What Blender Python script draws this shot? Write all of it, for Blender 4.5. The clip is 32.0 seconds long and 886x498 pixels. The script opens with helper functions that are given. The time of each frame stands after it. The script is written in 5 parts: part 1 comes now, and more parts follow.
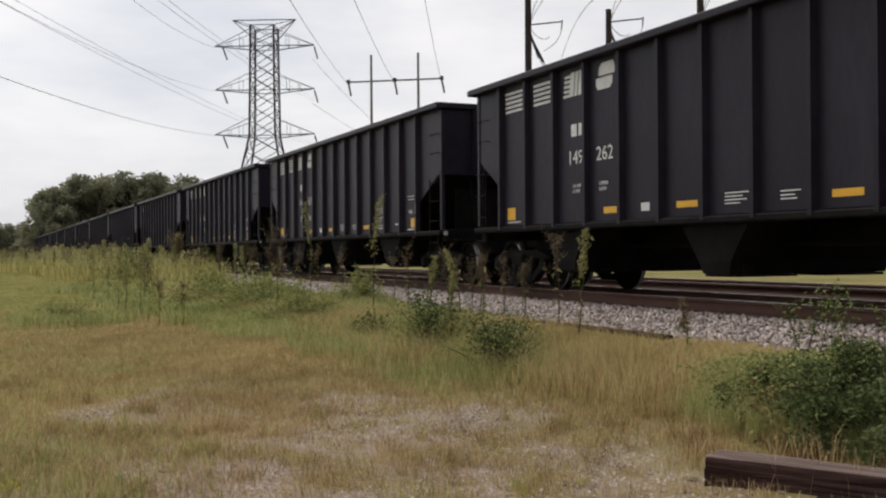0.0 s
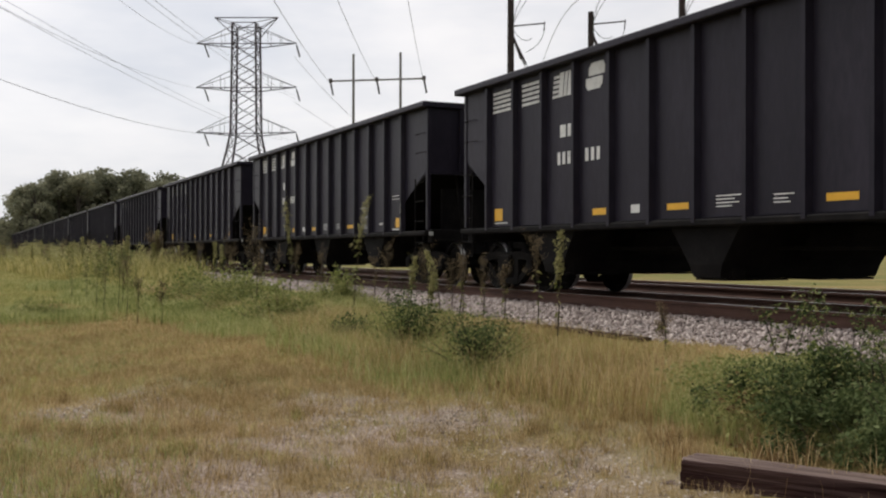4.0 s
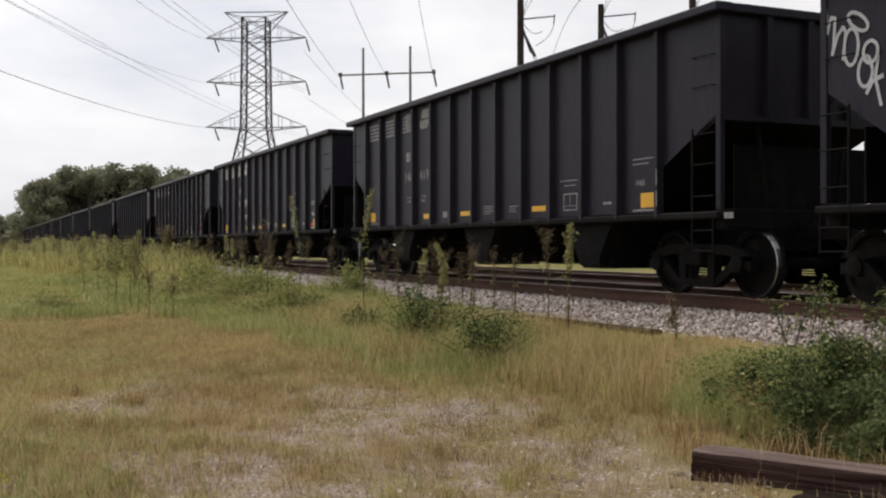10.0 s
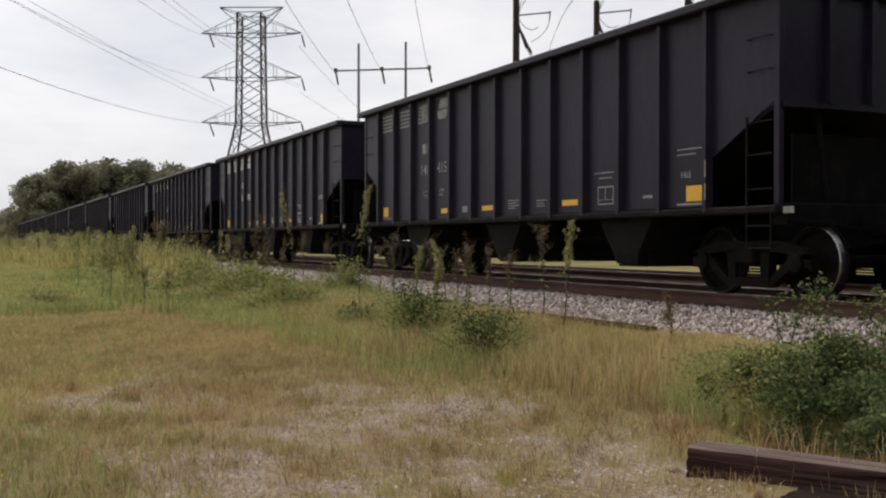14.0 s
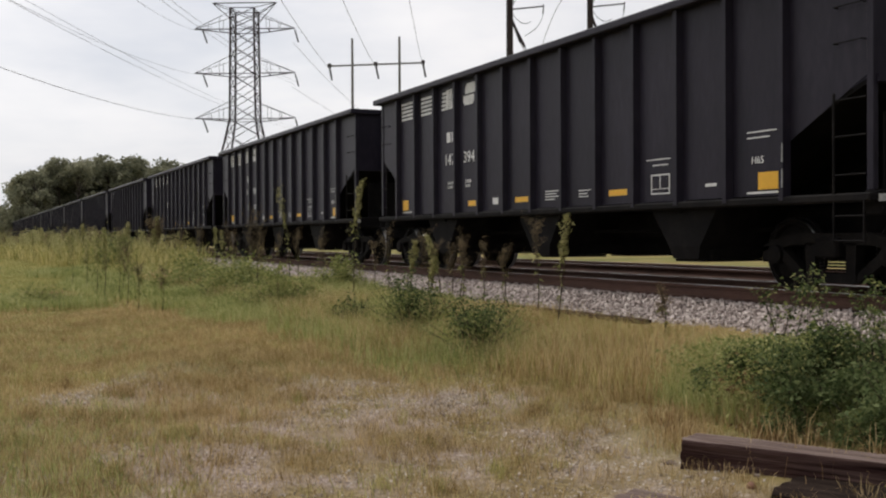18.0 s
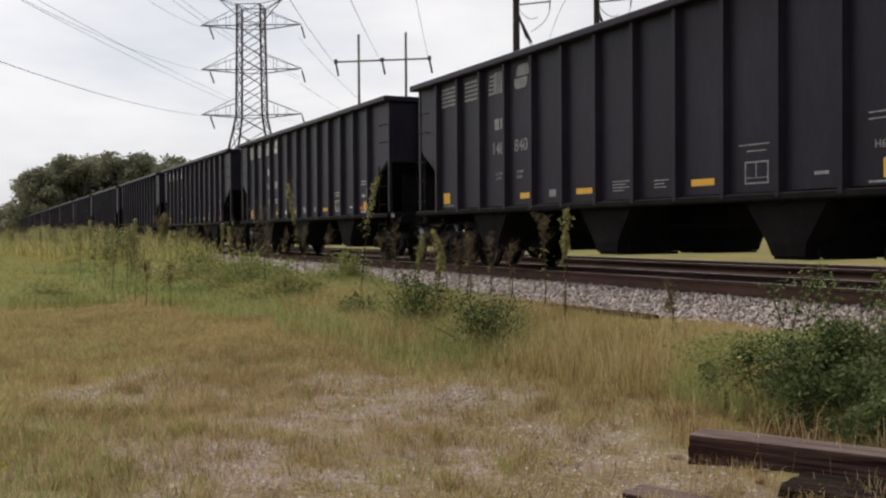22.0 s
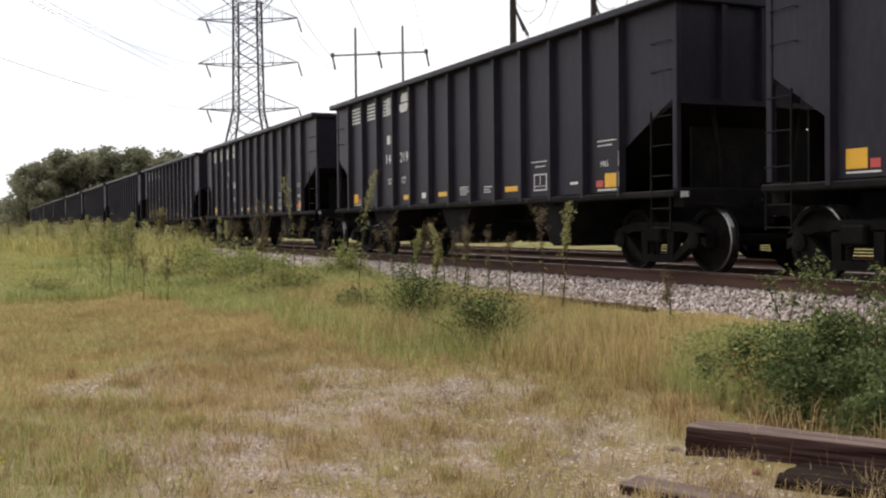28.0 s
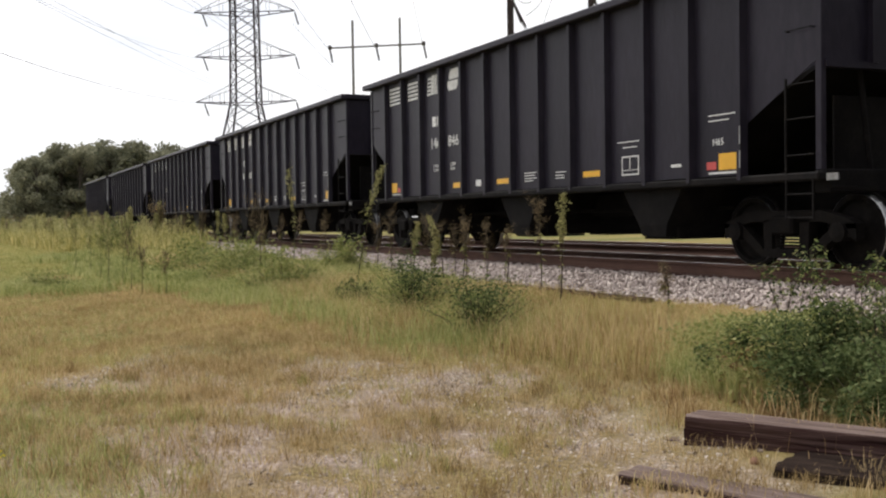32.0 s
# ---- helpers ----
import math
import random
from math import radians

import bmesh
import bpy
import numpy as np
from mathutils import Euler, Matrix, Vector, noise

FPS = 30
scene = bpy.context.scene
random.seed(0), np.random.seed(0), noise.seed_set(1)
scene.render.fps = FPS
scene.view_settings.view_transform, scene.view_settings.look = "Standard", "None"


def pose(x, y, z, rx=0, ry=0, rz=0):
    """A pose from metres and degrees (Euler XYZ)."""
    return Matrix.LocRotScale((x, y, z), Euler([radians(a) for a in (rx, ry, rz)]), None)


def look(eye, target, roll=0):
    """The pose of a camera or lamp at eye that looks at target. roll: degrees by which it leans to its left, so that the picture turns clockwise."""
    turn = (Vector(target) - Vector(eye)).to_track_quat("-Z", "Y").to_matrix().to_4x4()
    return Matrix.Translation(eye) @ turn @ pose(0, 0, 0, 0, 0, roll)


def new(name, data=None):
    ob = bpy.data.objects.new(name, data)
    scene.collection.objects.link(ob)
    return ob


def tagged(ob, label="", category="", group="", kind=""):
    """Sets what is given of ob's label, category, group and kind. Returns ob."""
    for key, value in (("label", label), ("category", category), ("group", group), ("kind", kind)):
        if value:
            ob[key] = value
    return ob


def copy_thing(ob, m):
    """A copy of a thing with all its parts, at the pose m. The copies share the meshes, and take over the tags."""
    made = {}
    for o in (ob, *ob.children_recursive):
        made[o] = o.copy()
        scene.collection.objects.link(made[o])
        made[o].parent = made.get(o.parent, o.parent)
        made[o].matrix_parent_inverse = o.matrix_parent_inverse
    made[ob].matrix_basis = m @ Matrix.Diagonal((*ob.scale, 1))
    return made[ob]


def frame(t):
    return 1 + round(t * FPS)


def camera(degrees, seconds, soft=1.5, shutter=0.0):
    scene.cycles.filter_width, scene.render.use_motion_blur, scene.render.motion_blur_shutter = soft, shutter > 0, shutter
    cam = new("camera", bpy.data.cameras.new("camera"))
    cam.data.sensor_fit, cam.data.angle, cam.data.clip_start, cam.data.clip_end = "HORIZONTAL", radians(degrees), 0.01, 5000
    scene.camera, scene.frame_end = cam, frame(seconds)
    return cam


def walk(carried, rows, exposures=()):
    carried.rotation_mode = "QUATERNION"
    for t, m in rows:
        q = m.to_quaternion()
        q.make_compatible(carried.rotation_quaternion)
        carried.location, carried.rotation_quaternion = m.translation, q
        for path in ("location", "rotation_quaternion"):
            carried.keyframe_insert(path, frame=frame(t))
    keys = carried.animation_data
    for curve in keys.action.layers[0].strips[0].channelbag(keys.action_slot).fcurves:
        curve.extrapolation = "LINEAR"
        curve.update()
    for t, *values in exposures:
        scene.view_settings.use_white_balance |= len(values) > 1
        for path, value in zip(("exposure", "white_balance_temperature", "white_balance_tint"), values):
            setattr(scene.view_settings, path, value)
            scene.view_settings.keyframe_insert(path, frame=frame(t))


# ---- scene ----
# ---------------------------------------------------------------- camera
LENS = 45.72
cam = camera(LENS, 32.0, soft=2.2)

# seconds, heading, pitch, roll in degrees, then the place in metres
VIEW = [
    (0, 66.433, 0.146, -0.407, -0.008, -0.006, 1.487),
    (0.5, 66.389, 0.155, -0.454, -0.010, -0.005, 1.485),
    (1, 66.291, 0.117, -0.369, -0.008, -0.005, 1.489),
    (1.5, 66.381, 0.114, -0.297, -0.013, -0.009, 1.487),
    (2, 66.351, 0.120, -0.486, -0.006, -0.004, 1.489),
    (2.5, 66.351, 0.249, -0.489, -0.007, -0.006, 1.490),
    (3, 66.045, 0.480, -0.313, 0.004, -0.003, 1.496),
    (3.5, 65.412, 0.058, 0.122, 0.004, -0.002, 1.498),
    (5.5, 65.388, 0.453, -0.059, -0.007, -0.003, 1.499),
    (6, 65.415, 0.462, -0.000, 0.000, -0.000, 1.500),
    (6.5, 65.312, 0.510, 0.123, 0.006, -0.001, 1.501),
    (7, 65.266, 0.431, 0.203, -0.004, -0.007, 1.499),
    (7.5, 65.448, 0.353, 0.158, 0.003, -0.006, 1.499),
    (8, 65.405, 0.257, 0.176, 0.003, -0.002, 1.496),
    (8.5, 65.851, 0.142, 0.014, 0.007, -0.007, 1.495),
    (9, 66.106, -0.023, -0.016, -0.005, -0.004, 1.497),
    (9.5, 66.226, -0.106, -0.224, 0.004, 0.003, 1.492),
    (10, 65.948, -0.188, -0.052, 0.004, -0.000, 1.489),
    (10.5, 65.894, -0.402, -0.061, 0.002, -0.000, 1.490),
    (11, 65.845, -0.416, -0.048, 0.004, -0.003, 1.492),
    (11.5, 65.668, -0.353, -0.025, 0.010, -0.001, 1.492),
    (12, 65.757, -0.357, -0.070, -0.002, -0.001, 1.490),
    (12.5, 65.727, -0.410, -0.118, 0.003, -0.005, 1.492),
    (13, 65.733, -0.417, -0.153, -0.003, 0.002, 1.488),
    (13.5, 65.731, -0.368, -0.071, 0.004, -0.003, 1.492),
    (14, 65.676, -0.405, 0.083, -0.000, -0.007, 1.490),
    (14.5, 65.543, -0.388, -0.083, 0.006, -0.001, 1.488),
    (16.5, 65.423, -0.370, -0.138, 0.008, 0.004, 1.488),
    (17, 65.340, -0.285, -0.215, 0.007, 0.005, 1.489),
    (17.5, 65.322, -0.488, -0.213, 0.013, 0.005, 1.488),
    (18, 65.410, -0.693, -0.303, 0.009, 0.000, 1.487),
    (18.5, 65.590, -0.823, -0.362, 0.007, -0.006, 1.490),
    (19, 65.628, -0.863, -0.524, 0.017, -0.003, 1.486),
    (19.5, 65.699, -0.974, -0.505, 0.010, -0.000, 1.486),
    (20, 65.550, -0.979, -0.388, 0.009, 0.001, 1.486),
    (20.5, 65.561, -0.909, -0.231, 0.006, -0.002, 1.488),
    (21, 65.706, -0.882, -0.233, 0.006, -0.007, 1.489),
    (21.5, 65.838, -0.872, -0.403, 0.016, 0.001, 1.486),
    (22, 65.775, -0.916, -0.384, 0.009, -0.004, 1.484),
    (22.5, 65.952, -1.017, -0.489, 0.017, -0.003, 1.483),
    (23, 65.915, -1.224, -0.422, 0.011, -0.001, 1.484),
    (23.5, 65.831, -1.405, -0.291, 0.013, -0.003, 1.480),
    (24, 65.667, -1.524, -0.445, 0.007, 0.001, 1.480),
    (24.5, 65.773, -1.386, -0.560, 0.004, -0.006, 1.486),
    (25, 65.952, -1.431, -0.441, 0.010, -0.004, 1.480),
    (25.5, 66.034, -1.533, -0.408, 0.008, -0.004, 1.480),
    (27.5, 65.820, -1.241, -0.637, 0.009, 0.005, 1.479),
    (28, 65.647, -1.270, -0.589, 0.011, 0.000, 1.479),
    (28.5, 65.556, -1.320, -0.679, 0.011, 0.008, 1.476),
    (29, 65.542, -1.430, -0.815, 0.014, -0.001, 1.477),
    (29.5, 65.630, -1.533, -0.782, 0.013, -0.001, 1.475),
    (30, 65.528, -1.457, -0.747, 0.013, 0.004, 1.479),
    (30.5, 65.414, -1.401, -0.697, 0.007, -0.000, 1.477),
    (31, 65.571, -1.413, -0.705, 0.006, 0.000, 1.475),
    (31.5, 65.647, -1.520, -0.839, 0.016, 0.003, 1.475),
    (32, 65.569, -1.695, -0.892, 0.016, 0.000, 1.476),
]


def view(a, p, r, x, y, z):
    return pose(x, y, z, 0, 0, a) @ pose(0, 0, 0, 90 + p) @ pose(0, 0, 0, 0, 0, r)


walk(cam, [(t, view(*rest)) for t, *rest in VIEW],
     exposures=[(0, -0.17), (3, -0.16), (6, -0.07), (10, -0.07), (12, -0.13), (20, -0.15), (22.5, -0.14), (24, 0.06), (25, 0.24), (28, 0.3), (32, 0.28)])

# ---------------------------------------------------------------- light
SUN_EL, SUN_AZ = 55.0, 246.0
world = bpy.data.worlds.new("overcast_sky")
scene.world = world
world.use_nodes = True
wn = world.node_tree.nodes
wl = world.node_tree.links
wn.clear()
w_out = wn.new("ShaderNodeOutputWorld")
w_bg = wn.new("ShaderNodeBackground")
w_sky = wn.new("ShaderNodeTexSky")
w_sky.sky_type = "NISHITA"
w_sky.sun_disc = False
w_sky.sun_elevation = radians(SUN_EL)
w_sky.sun_rotation = radians(SUN_AZ)
w_sky.dust_density = 3.0
w_scale = wn.new("ShaderNodeMix")
w_scale.data_type = "RGBA"
w_scale.blend_type = "MULTIPLY"
w_scale.inputs[0].default_value = 1.0
w_scale.inputs[7].default_value = (0.11, 0.11, 0.11, 1)
w_co = wn.new("ShaderNodeTexCoord")
w_map = wn.new("ShaderNodeMapping")
w_map.inputs["Scale"].default_value = (1.0, 1.0, 3.2)
w_noise = wn.new("ShaderNodeTexNoise")
w_noise.inputs["Scale"].default_value = 1.6
w_noise.inputs["Detail"].default_value = 6.0
w_noise.inputs["Roughness"].default_value = 0.55
w_ramp = wn.new("ShaderNodeValToRGB")
w_ramp.color_ramp.elements[0].position = 0.38
w_ramp.color_ramp.elements[0].color = (0.74, 0.755, 0.81, 1)
w_ramp.color_ramp.elements[1].position = 0.62
w_ramp.color_ramp.elements[1].color = (1.13, 1.085, 1.065, 1)
w_mix = wn.new("ShaderNodeMix")
w_mix.data_type = "RGBA"
w_mix.inputs[0].default_value = 0.86
wl.new(w_sky.outputs["Color"], w_scale.inputs[6])
wl.new(w_co.outputs["Generated"], w_map.inputs["Vector"])
wl.new(w_map.outputs["Vector"], w_noise.inputs["Vector"])
wl.new(w_noise.outputs["Fac"], w_ramp.inputs["Fac"])
wl.new(w_scale.outputs[2], w_mix.inputs[6])
wl.new(w_ramp.outputs["Color"], w_mix.inputs[7])
# the cloud cover is brighter on the sun's side
w_dot = wn.new("ShaderNodeVectorMath")
w_dot.operation = "DOT_PRODUCT"
w_dot.inputs[1].default_value = (math.sin(radians(SUN_AZ)), math.cos(radians(SUN_AZ)), 0.1)
w_glow = wn.new("ShaderNodeMapRange")
w_glow.inputs[1].default_value = -1.0
w_glow.inputs[2].default_value = 1.0
w_glow.inputs[3].default_value = 0.54
w_glow.inputs[4].default_value = 1.12
w_lit = wn.new("ShaderNodeVectorMath")
w_lit.operation = "SCALE"
wl.new(w_co.outputs["Generated"], w_dot.inputs[0])
wl.new(w_dot.outputs["Value"], w_glow.inputs[0])
wl.new(w_mix.outputs[2], w_lit.inputs[0])
wl.new(w_glow.outputs[0], w_lit.inputs["Scale"])
wl.new(w_lit.outputs["Vector"], w_bg.inputs["Color"])
w_bg.inputs["Strength"].default_value = 1.06
wl.new(w_bg.outputs["Background"], w_out.inputs["Surface"])

sun = bpy.data.lights.new("sun", "SUN")
sun.energy = 1.95
sun.angle = radians(20)
sun.color = (1.0, 0.96, 0.9)
sun_ob = new("sun", sun)
sx = math.cos(radians(SUN_EL)) * math.sin(radians(SUN_AZ))
sy = math.cos(radians(SUN_EL)) * math.cos(radians(SUN_AZ))
sun_ob.matrix_world = look((sx * 50, sy * 50, math.sin(radians(SUN_EL)) * 50), (0, 0, 0))


# ---------------------------------------------------------------- materials
def material(name, colors, scale=4.0, rough=0.8, metal=0.0, bump=0.0, bump_scale=60.0, island=0.0,
             detail=5.0, stretch=(1, 1, 1), obj_random=0.0, translucent=0.0, spec=0.4, rough_var=0.0):
    """A procedural surface: a ramp over coarse and fine grain, with relief; island or obj_random shifts it piece by piece."""
    m = bpy.data.materials.new(name)
    m.use_nodes = True
    n, l = m.node_tree.nodes, m.node_tree.links
    b = n["Principled BSDF"]
    b.inputs["Roughness"].default_value = rough
    b.inputs["Metallic"].default_value = metal
    b.inputs["Specular IOR Level"].default_value = spec
    co = n.new("ShaderNodeTexCoord")
    mp = n.new("ShaderNodeMapping")
    mp.inputs["Scale"].default_value = stretch
    l.new(co.outputs["Object"], mp.inputs["Vector"])
    a = n.new("ShaderNodeTexNoise")
    a.inputs["Scale"].default_value = scale
    a.inputs["Detail"].default_value = detail
    a.inputs["Roughness"].default_value = 0.6
    l.new(mp.outputs["Vector"], a.inputs["Vector"])
    f = n.new("ShaderNodeTexNoise")
    f.inputs["Scale"].default_value = bump_scale
    f.inputs["Detail"].default_value = 3.0
    l.new(mp.outputs["Vector"], f.inputs["Vector"])
    mixf = n.new("ShaderNodeMath")
    mixf.operation = "MULTIPLY_ADD"
    mixf.inputs[1].default_value = 0.35
    l.new(f.outputs["Fac"], mixf.inputs[0])
    sc = n.new("ShaderNodeMath")
    sc.operation = "MULTIPLY_ADD"
    sc.inputs[1].default_value = 0.9
    sc.inputs[2].default_value = -0.12
    l.new(a.outputs["Fac"], sc.inputs[0])
    l.new(sc.outputs[0], mixf.inputs[2])
    fac = mixf.outputs[0]
    for amount, kind, sock in ((island, "ShaderNodeNewGeometry", "Random Per Island"), (obj_random, "ShaderNodeObjectInfo", "Random")):
        if amount:
            g = n.new(kind)
            ad = n.new("ShaderNodeMath")
            ad.operation = "MULTIPLY_ADD"
            ad.inputs[1].default_value = amount
            l.new(g.outputs[sock], ad.inputs[0])
            sh = n.new("ShaderNodeMath")
            sh.operation = "ADD"
            sh.inputs[1].default_value = -amount / 2
            l.new(fac, sh.inputs[0])
            l.new(sh.outputs[0], ad.inputs[2])
            fac = ad.outputs[0]
    r = n.new("ShaderNodeValToRGB")
    els = r.color_ramp.elements
    while len(els) < len(colors):
        els.new(0.5)
    for i, c in enumerate(colors):
        els[i].position = 0.25 + 0.5 * i / max(1, len(colors) - 1)
        els[i].color = (*c, 1)
    l.new(fac, r.inputs["Fac"])
    l.new(r.outputs["Color"], b.inputs["Base Color"])
    if rough_var:
        rv = n.new("ShaderNodeMath")
        rv.operation = "MULTIPLY_ADD"
        rv.inputs[1].default_value = rough_var
        rv.inputs[2].default_value = rough - rough_var / 2
        l.new(a.outputs["Fac"], rv.inputs[0])
        l.new(rv.outputs[0], b.inputs["Roughness"])
    if bump:
        bp = n.new("ShaderNodeBump")
        bp.inputs["Strength"].default_value = 1.0
        bp.inputs["Distance"].default_value = bump
        l.new(f.outputs["Fac"], bp.inputs["Height"])
        l.new(bp.outputs["Normal"], b.inputs["Normal"])
    if translucent:
        tr = n.new("ShaderNodeBsdfTranslucent")
        mx = n.new("ShaderNodeMixShader")
        mx.inputs[0].default_value = translucent
        l.new(r.outputs["Color"], tr.inputs["Color"])
        l.new(b.outputs["BSDF"], mx.inputs[1])
        l.new(tr.outputs["BSDF"], mx.inputs[2])
        l.new(mx.outputs["Shader"], n["Material Output"].inputs["Surface"])
    return m


M_CAR = material("black_car_paint", [(0.0115, 0.0099, 0.0162), (0.0178, 0.0152, 0.024), (0.031, 0.027, 0.04)], scale=0.9, rough=0.42, bump=0.003, bump_scale=14, stretch=(1, 1, 0.35), spec=0.15, rough_var=0.25)
# underframe, sill, ladder and truck steel, darker than the body paint
M_CARDARK = material("near_black_car_steel", [(0.0045, 0.004, 0.0044), (0.008, 0.0072, 0.0076), (0.017, 0.0148, 0.014)], scale=3, rough=0.75, bump=0.003, bump_scale=30, spec=0.08)
M_TRUCK = material("near_black_cast_steel", [(0.004, 0.0036, 0.0036), (0.0075, 0.0066, 0.0064), (0.016, 0.0135, 0.012)], scale=5, rough=0.8, bump=0.004, bump_scale=40, spec=0.08)
M_TREAD = material("polished_wheel_steel", [(0.25, 0.25, 0.25), (0.45, 0.45, 0.45)], scale=5, rough=0.3, metal=1.0)
M_WHITE = material("white_stencil_paint", [(0.42, 0.42, 0.42), (0.66, 0.66, 0.65), (0.74, 0.74, 0.73)], scale=7, rough=0.6, bump=0.001, bump_scale=50)
M_FADED = material("faded_stencil_paint", [(0.1, 0.1, 0.1), (0.24, 0.24, 0.24), (0.34, 0.34, 0.34)], scale=7, rough=0.65, bump=0.001, bump_scale=50)
M_YELLOW = material("yellow_reflector", [(0.62, 0.33, 0.02), (0.75, 0.42, 0.03)], scale=5, rough=0.4)
M_RED = material("red_reflector", [(0.42, 0.05, 0.05), (0.55, 0.08, 0.07)], scale=5, rough=0.4)
M_SPRAY = material("white_spray_paint", [(0.35, 0.36, 0.38), (0.55, 0.56, 0.58)], scale=9, rough=0.6)
M_SPRAY2 = material("tan_spray_paint", [(0.25, 0.21, 0.13), (0.42, 0.36, 0.22)], scale=9, rough=0.6)
M_RAIL = material("rusty_rail", [(0.045, 0.024, 0.017), (0.085, 0.042, 0.03), (0.12, 0.062, 0.045)], scale=3, rough=0.85, bump=0.002, bump_scale=40, stretch=(0.3, 1, 1))
M_RAILTOP = material("worn_rail_head", [(0.32, 0.32, 0.33), (0.5, 0.5, 0.5)], scale=3, rough=0.28, metal=1.0)
# creosote brown, deepened for the shade the train throws on the track
M_TIE = material("creosoted_sleeper", [(0.014, 0.012, 0.011), (0.032, 0.027, 0.024)], scale=3, rough=0.9, bump=0.006, bump_scale=30, stretch=(6, 1, 6), spec=0.1)
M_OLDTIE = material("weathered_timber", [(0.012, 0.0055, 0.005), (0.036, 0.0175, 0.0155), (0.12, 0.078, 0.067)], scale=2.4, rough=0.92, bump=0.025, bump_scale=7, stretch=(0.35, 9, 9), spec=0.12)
# pale tone for timber tops: weathering and overhead light put into the colour
M_LITTOP = material("lit_bleached_timber_top", [(0.05, 0.032, 0.027), (0.15, 0.107, 0.092), (0.3, 0.24, 0.215)], scale=2.4, rough=0.95, bump=0.012, bump_scale=9, stretch=(0.35, 9, 9), spec=0.15)
# near-black wood tone that stands for the shade under the old tie
M_TIESHADE = material("tie_shade_timber", [(0.009, 0.006, 0.005), (0.021, 0.014, 0.0115), (0.055, 0.039, 0.03)], scale=4, rough=1.0, bump=0.02, bump_scale=14, stretch=(0.5, 5, 5), spec=0.05)
M_STONE = material("limestone_ballast", [(0.21, 0.165, 0.148), (0.41, 0.345, 0.315), (0.6, 0.52, 0.475)], scale=6, rough=0.95, bump=0.004, bump_scale=50, island=0.6)
M_GRIT = material("pale_lot_gravel", [(0.24, 0.19, 0.15), (0.42, 0.35, 0.29), (0.62, 0.54, 0.46)], scale=6, rough=0.95, bump=0.003, bump_scale=60, island=0.7)
M_BED = material("ballast_bed", [(0.15, 0.13, 0.122), (0.29, 0.255, 0.238), (0.42, 0.38, 0.355)], scale=16, rough=1.0, bump=0.02, bump_scale=30)
# dirty stone, darkened further to stand for the shade under the train
M_FOULSHADE = material("fouled_shaded_ballast", [(0.009, 0.0075, 0.0065), (0.021, 0.018, 0.016), (0.045, 0.039, 0.034)], scale=16, rough=1.0, bump=0.02, bump_scale=30, spec=0.05)
M_STEEL = material("weathered_lattice_steel", [(0.028, 0.022, 0.023), (0.055, 0.045, 0.046)], scale=2, rough=0.7, spec=0.2)
M_POLE = material("brown_pole_steel", [(0.03, 0.024, 0.024), (0.055, 0.042, 0.04)], scale=2, rough=0.8, spec=0.2)
M_WOODPOLE = material("grey_pole_wood", [(0.16, 0.155, 0.15), (0.25, 0.24, 0.23)], scale=2, rough=0.9)
M_WIRE = material("aluminium_conductor", [(0.16, 0.16, 0.17), (0.22, 0.22, 0.23)], scale=1, rough=0.6)
M_INSUL = material("brown_insulator", [(0.04, 0.035, 0.035), (0.07, 0.06, 0.06)], scale=8, rough=0.35)
M_DRY = material("dry_grass_blades", [(0.25, 0.162, 0.07), (0.51, 0.375, 0.175), (0.74, 0.57, 0.33)], scale=1.1, rough=0.8, island=0.6, translucent=0.4, spec=0.15)
M_RUSSET = material("russet_grass_blades", [(0.13, 0.075, 0.036), (0.28, 0.178, 0.085), (0.47, 0.335, 0.175)], scale=1.3, rough=0.85, island=0.6, translucent=0.3, spec=0.1)
M_TUFT = material("olive_brown_tufts", [(0.2, 0.135, 0.058), (0.42, 0.31, 0.14), (0.64, 0.49, 0.28)], scale=1.6, rough=0.85, island=0.6, translucent=0.35, spec=0.1)
M_MIX = material("yellowing_grass_blades", [(0.2, 0.21, 0.062), (0.45, 0.41, 0.15), (0.68, 0.585, 0.28)], scale=0.9, rough=0.8, island=0.6, translucent=0.42, spec=0.15)
M_GREEN = material("green_grass_blades", [(0.18, 0.22, 0.068), (0.37, 0.395, 0.145), (0.56, 0.53, 0.25)], scale=0.8, rough=0.8, island=0.55, translucent=0.38, spec=0.15)
M_BUSH = material("dark_green_leaves", [(0.036, 0.056, 0.02), (0.088, 0.12, 0.043), (0.19, 0.226, 0.096)], scale=1.5, rough=0.7, island=0.6, translucent=0.36, spec=0.1)
M_WEED = material("weed_leaves", [(0.14, 0.175, 0.055), (0.28, 0.305, 0.1), (0.45, 0.43, 0.19)], scale=2, rough=0.75, island=0.6, translucent=0.35, spec=0.15)
M_SEED = material("weed_seed_heads", [(0.2, 0.2, 0.075), (0.36, 0.345, 0.15), (0.52, 0.48, 0.25)], scale=2, rough=0.9, island=0.6, translucent=0.45, spec=0.1)
M_BROWNSEED = material("dry_brown_seed_heads", [(0.1, 0.072, 0.045), (0.2, 0.15, 0.09), (0.34, 0.275, 0.17)], scale=2, rough=0.9, island=0.6, translucent=0.4, spec=0.1)
M_STALK = material("weed_stalks", [(0.035, 0.027, 0.018), (0.075, 0.058, 0.034)], scale=4, rough=0.9)
# leaves of the far wood, paled and greyed to hold distance haze
M_TREE = material("hazed_tree_leaves", [(0.15, 0.16, 0.108), (0.245, 0.25, 0.168), (0.35, 0.34, 0.235)], scale=0.25, rough=0.75, island=0.5, translucent=0.5, spec=0.2, obj_random=0.25)
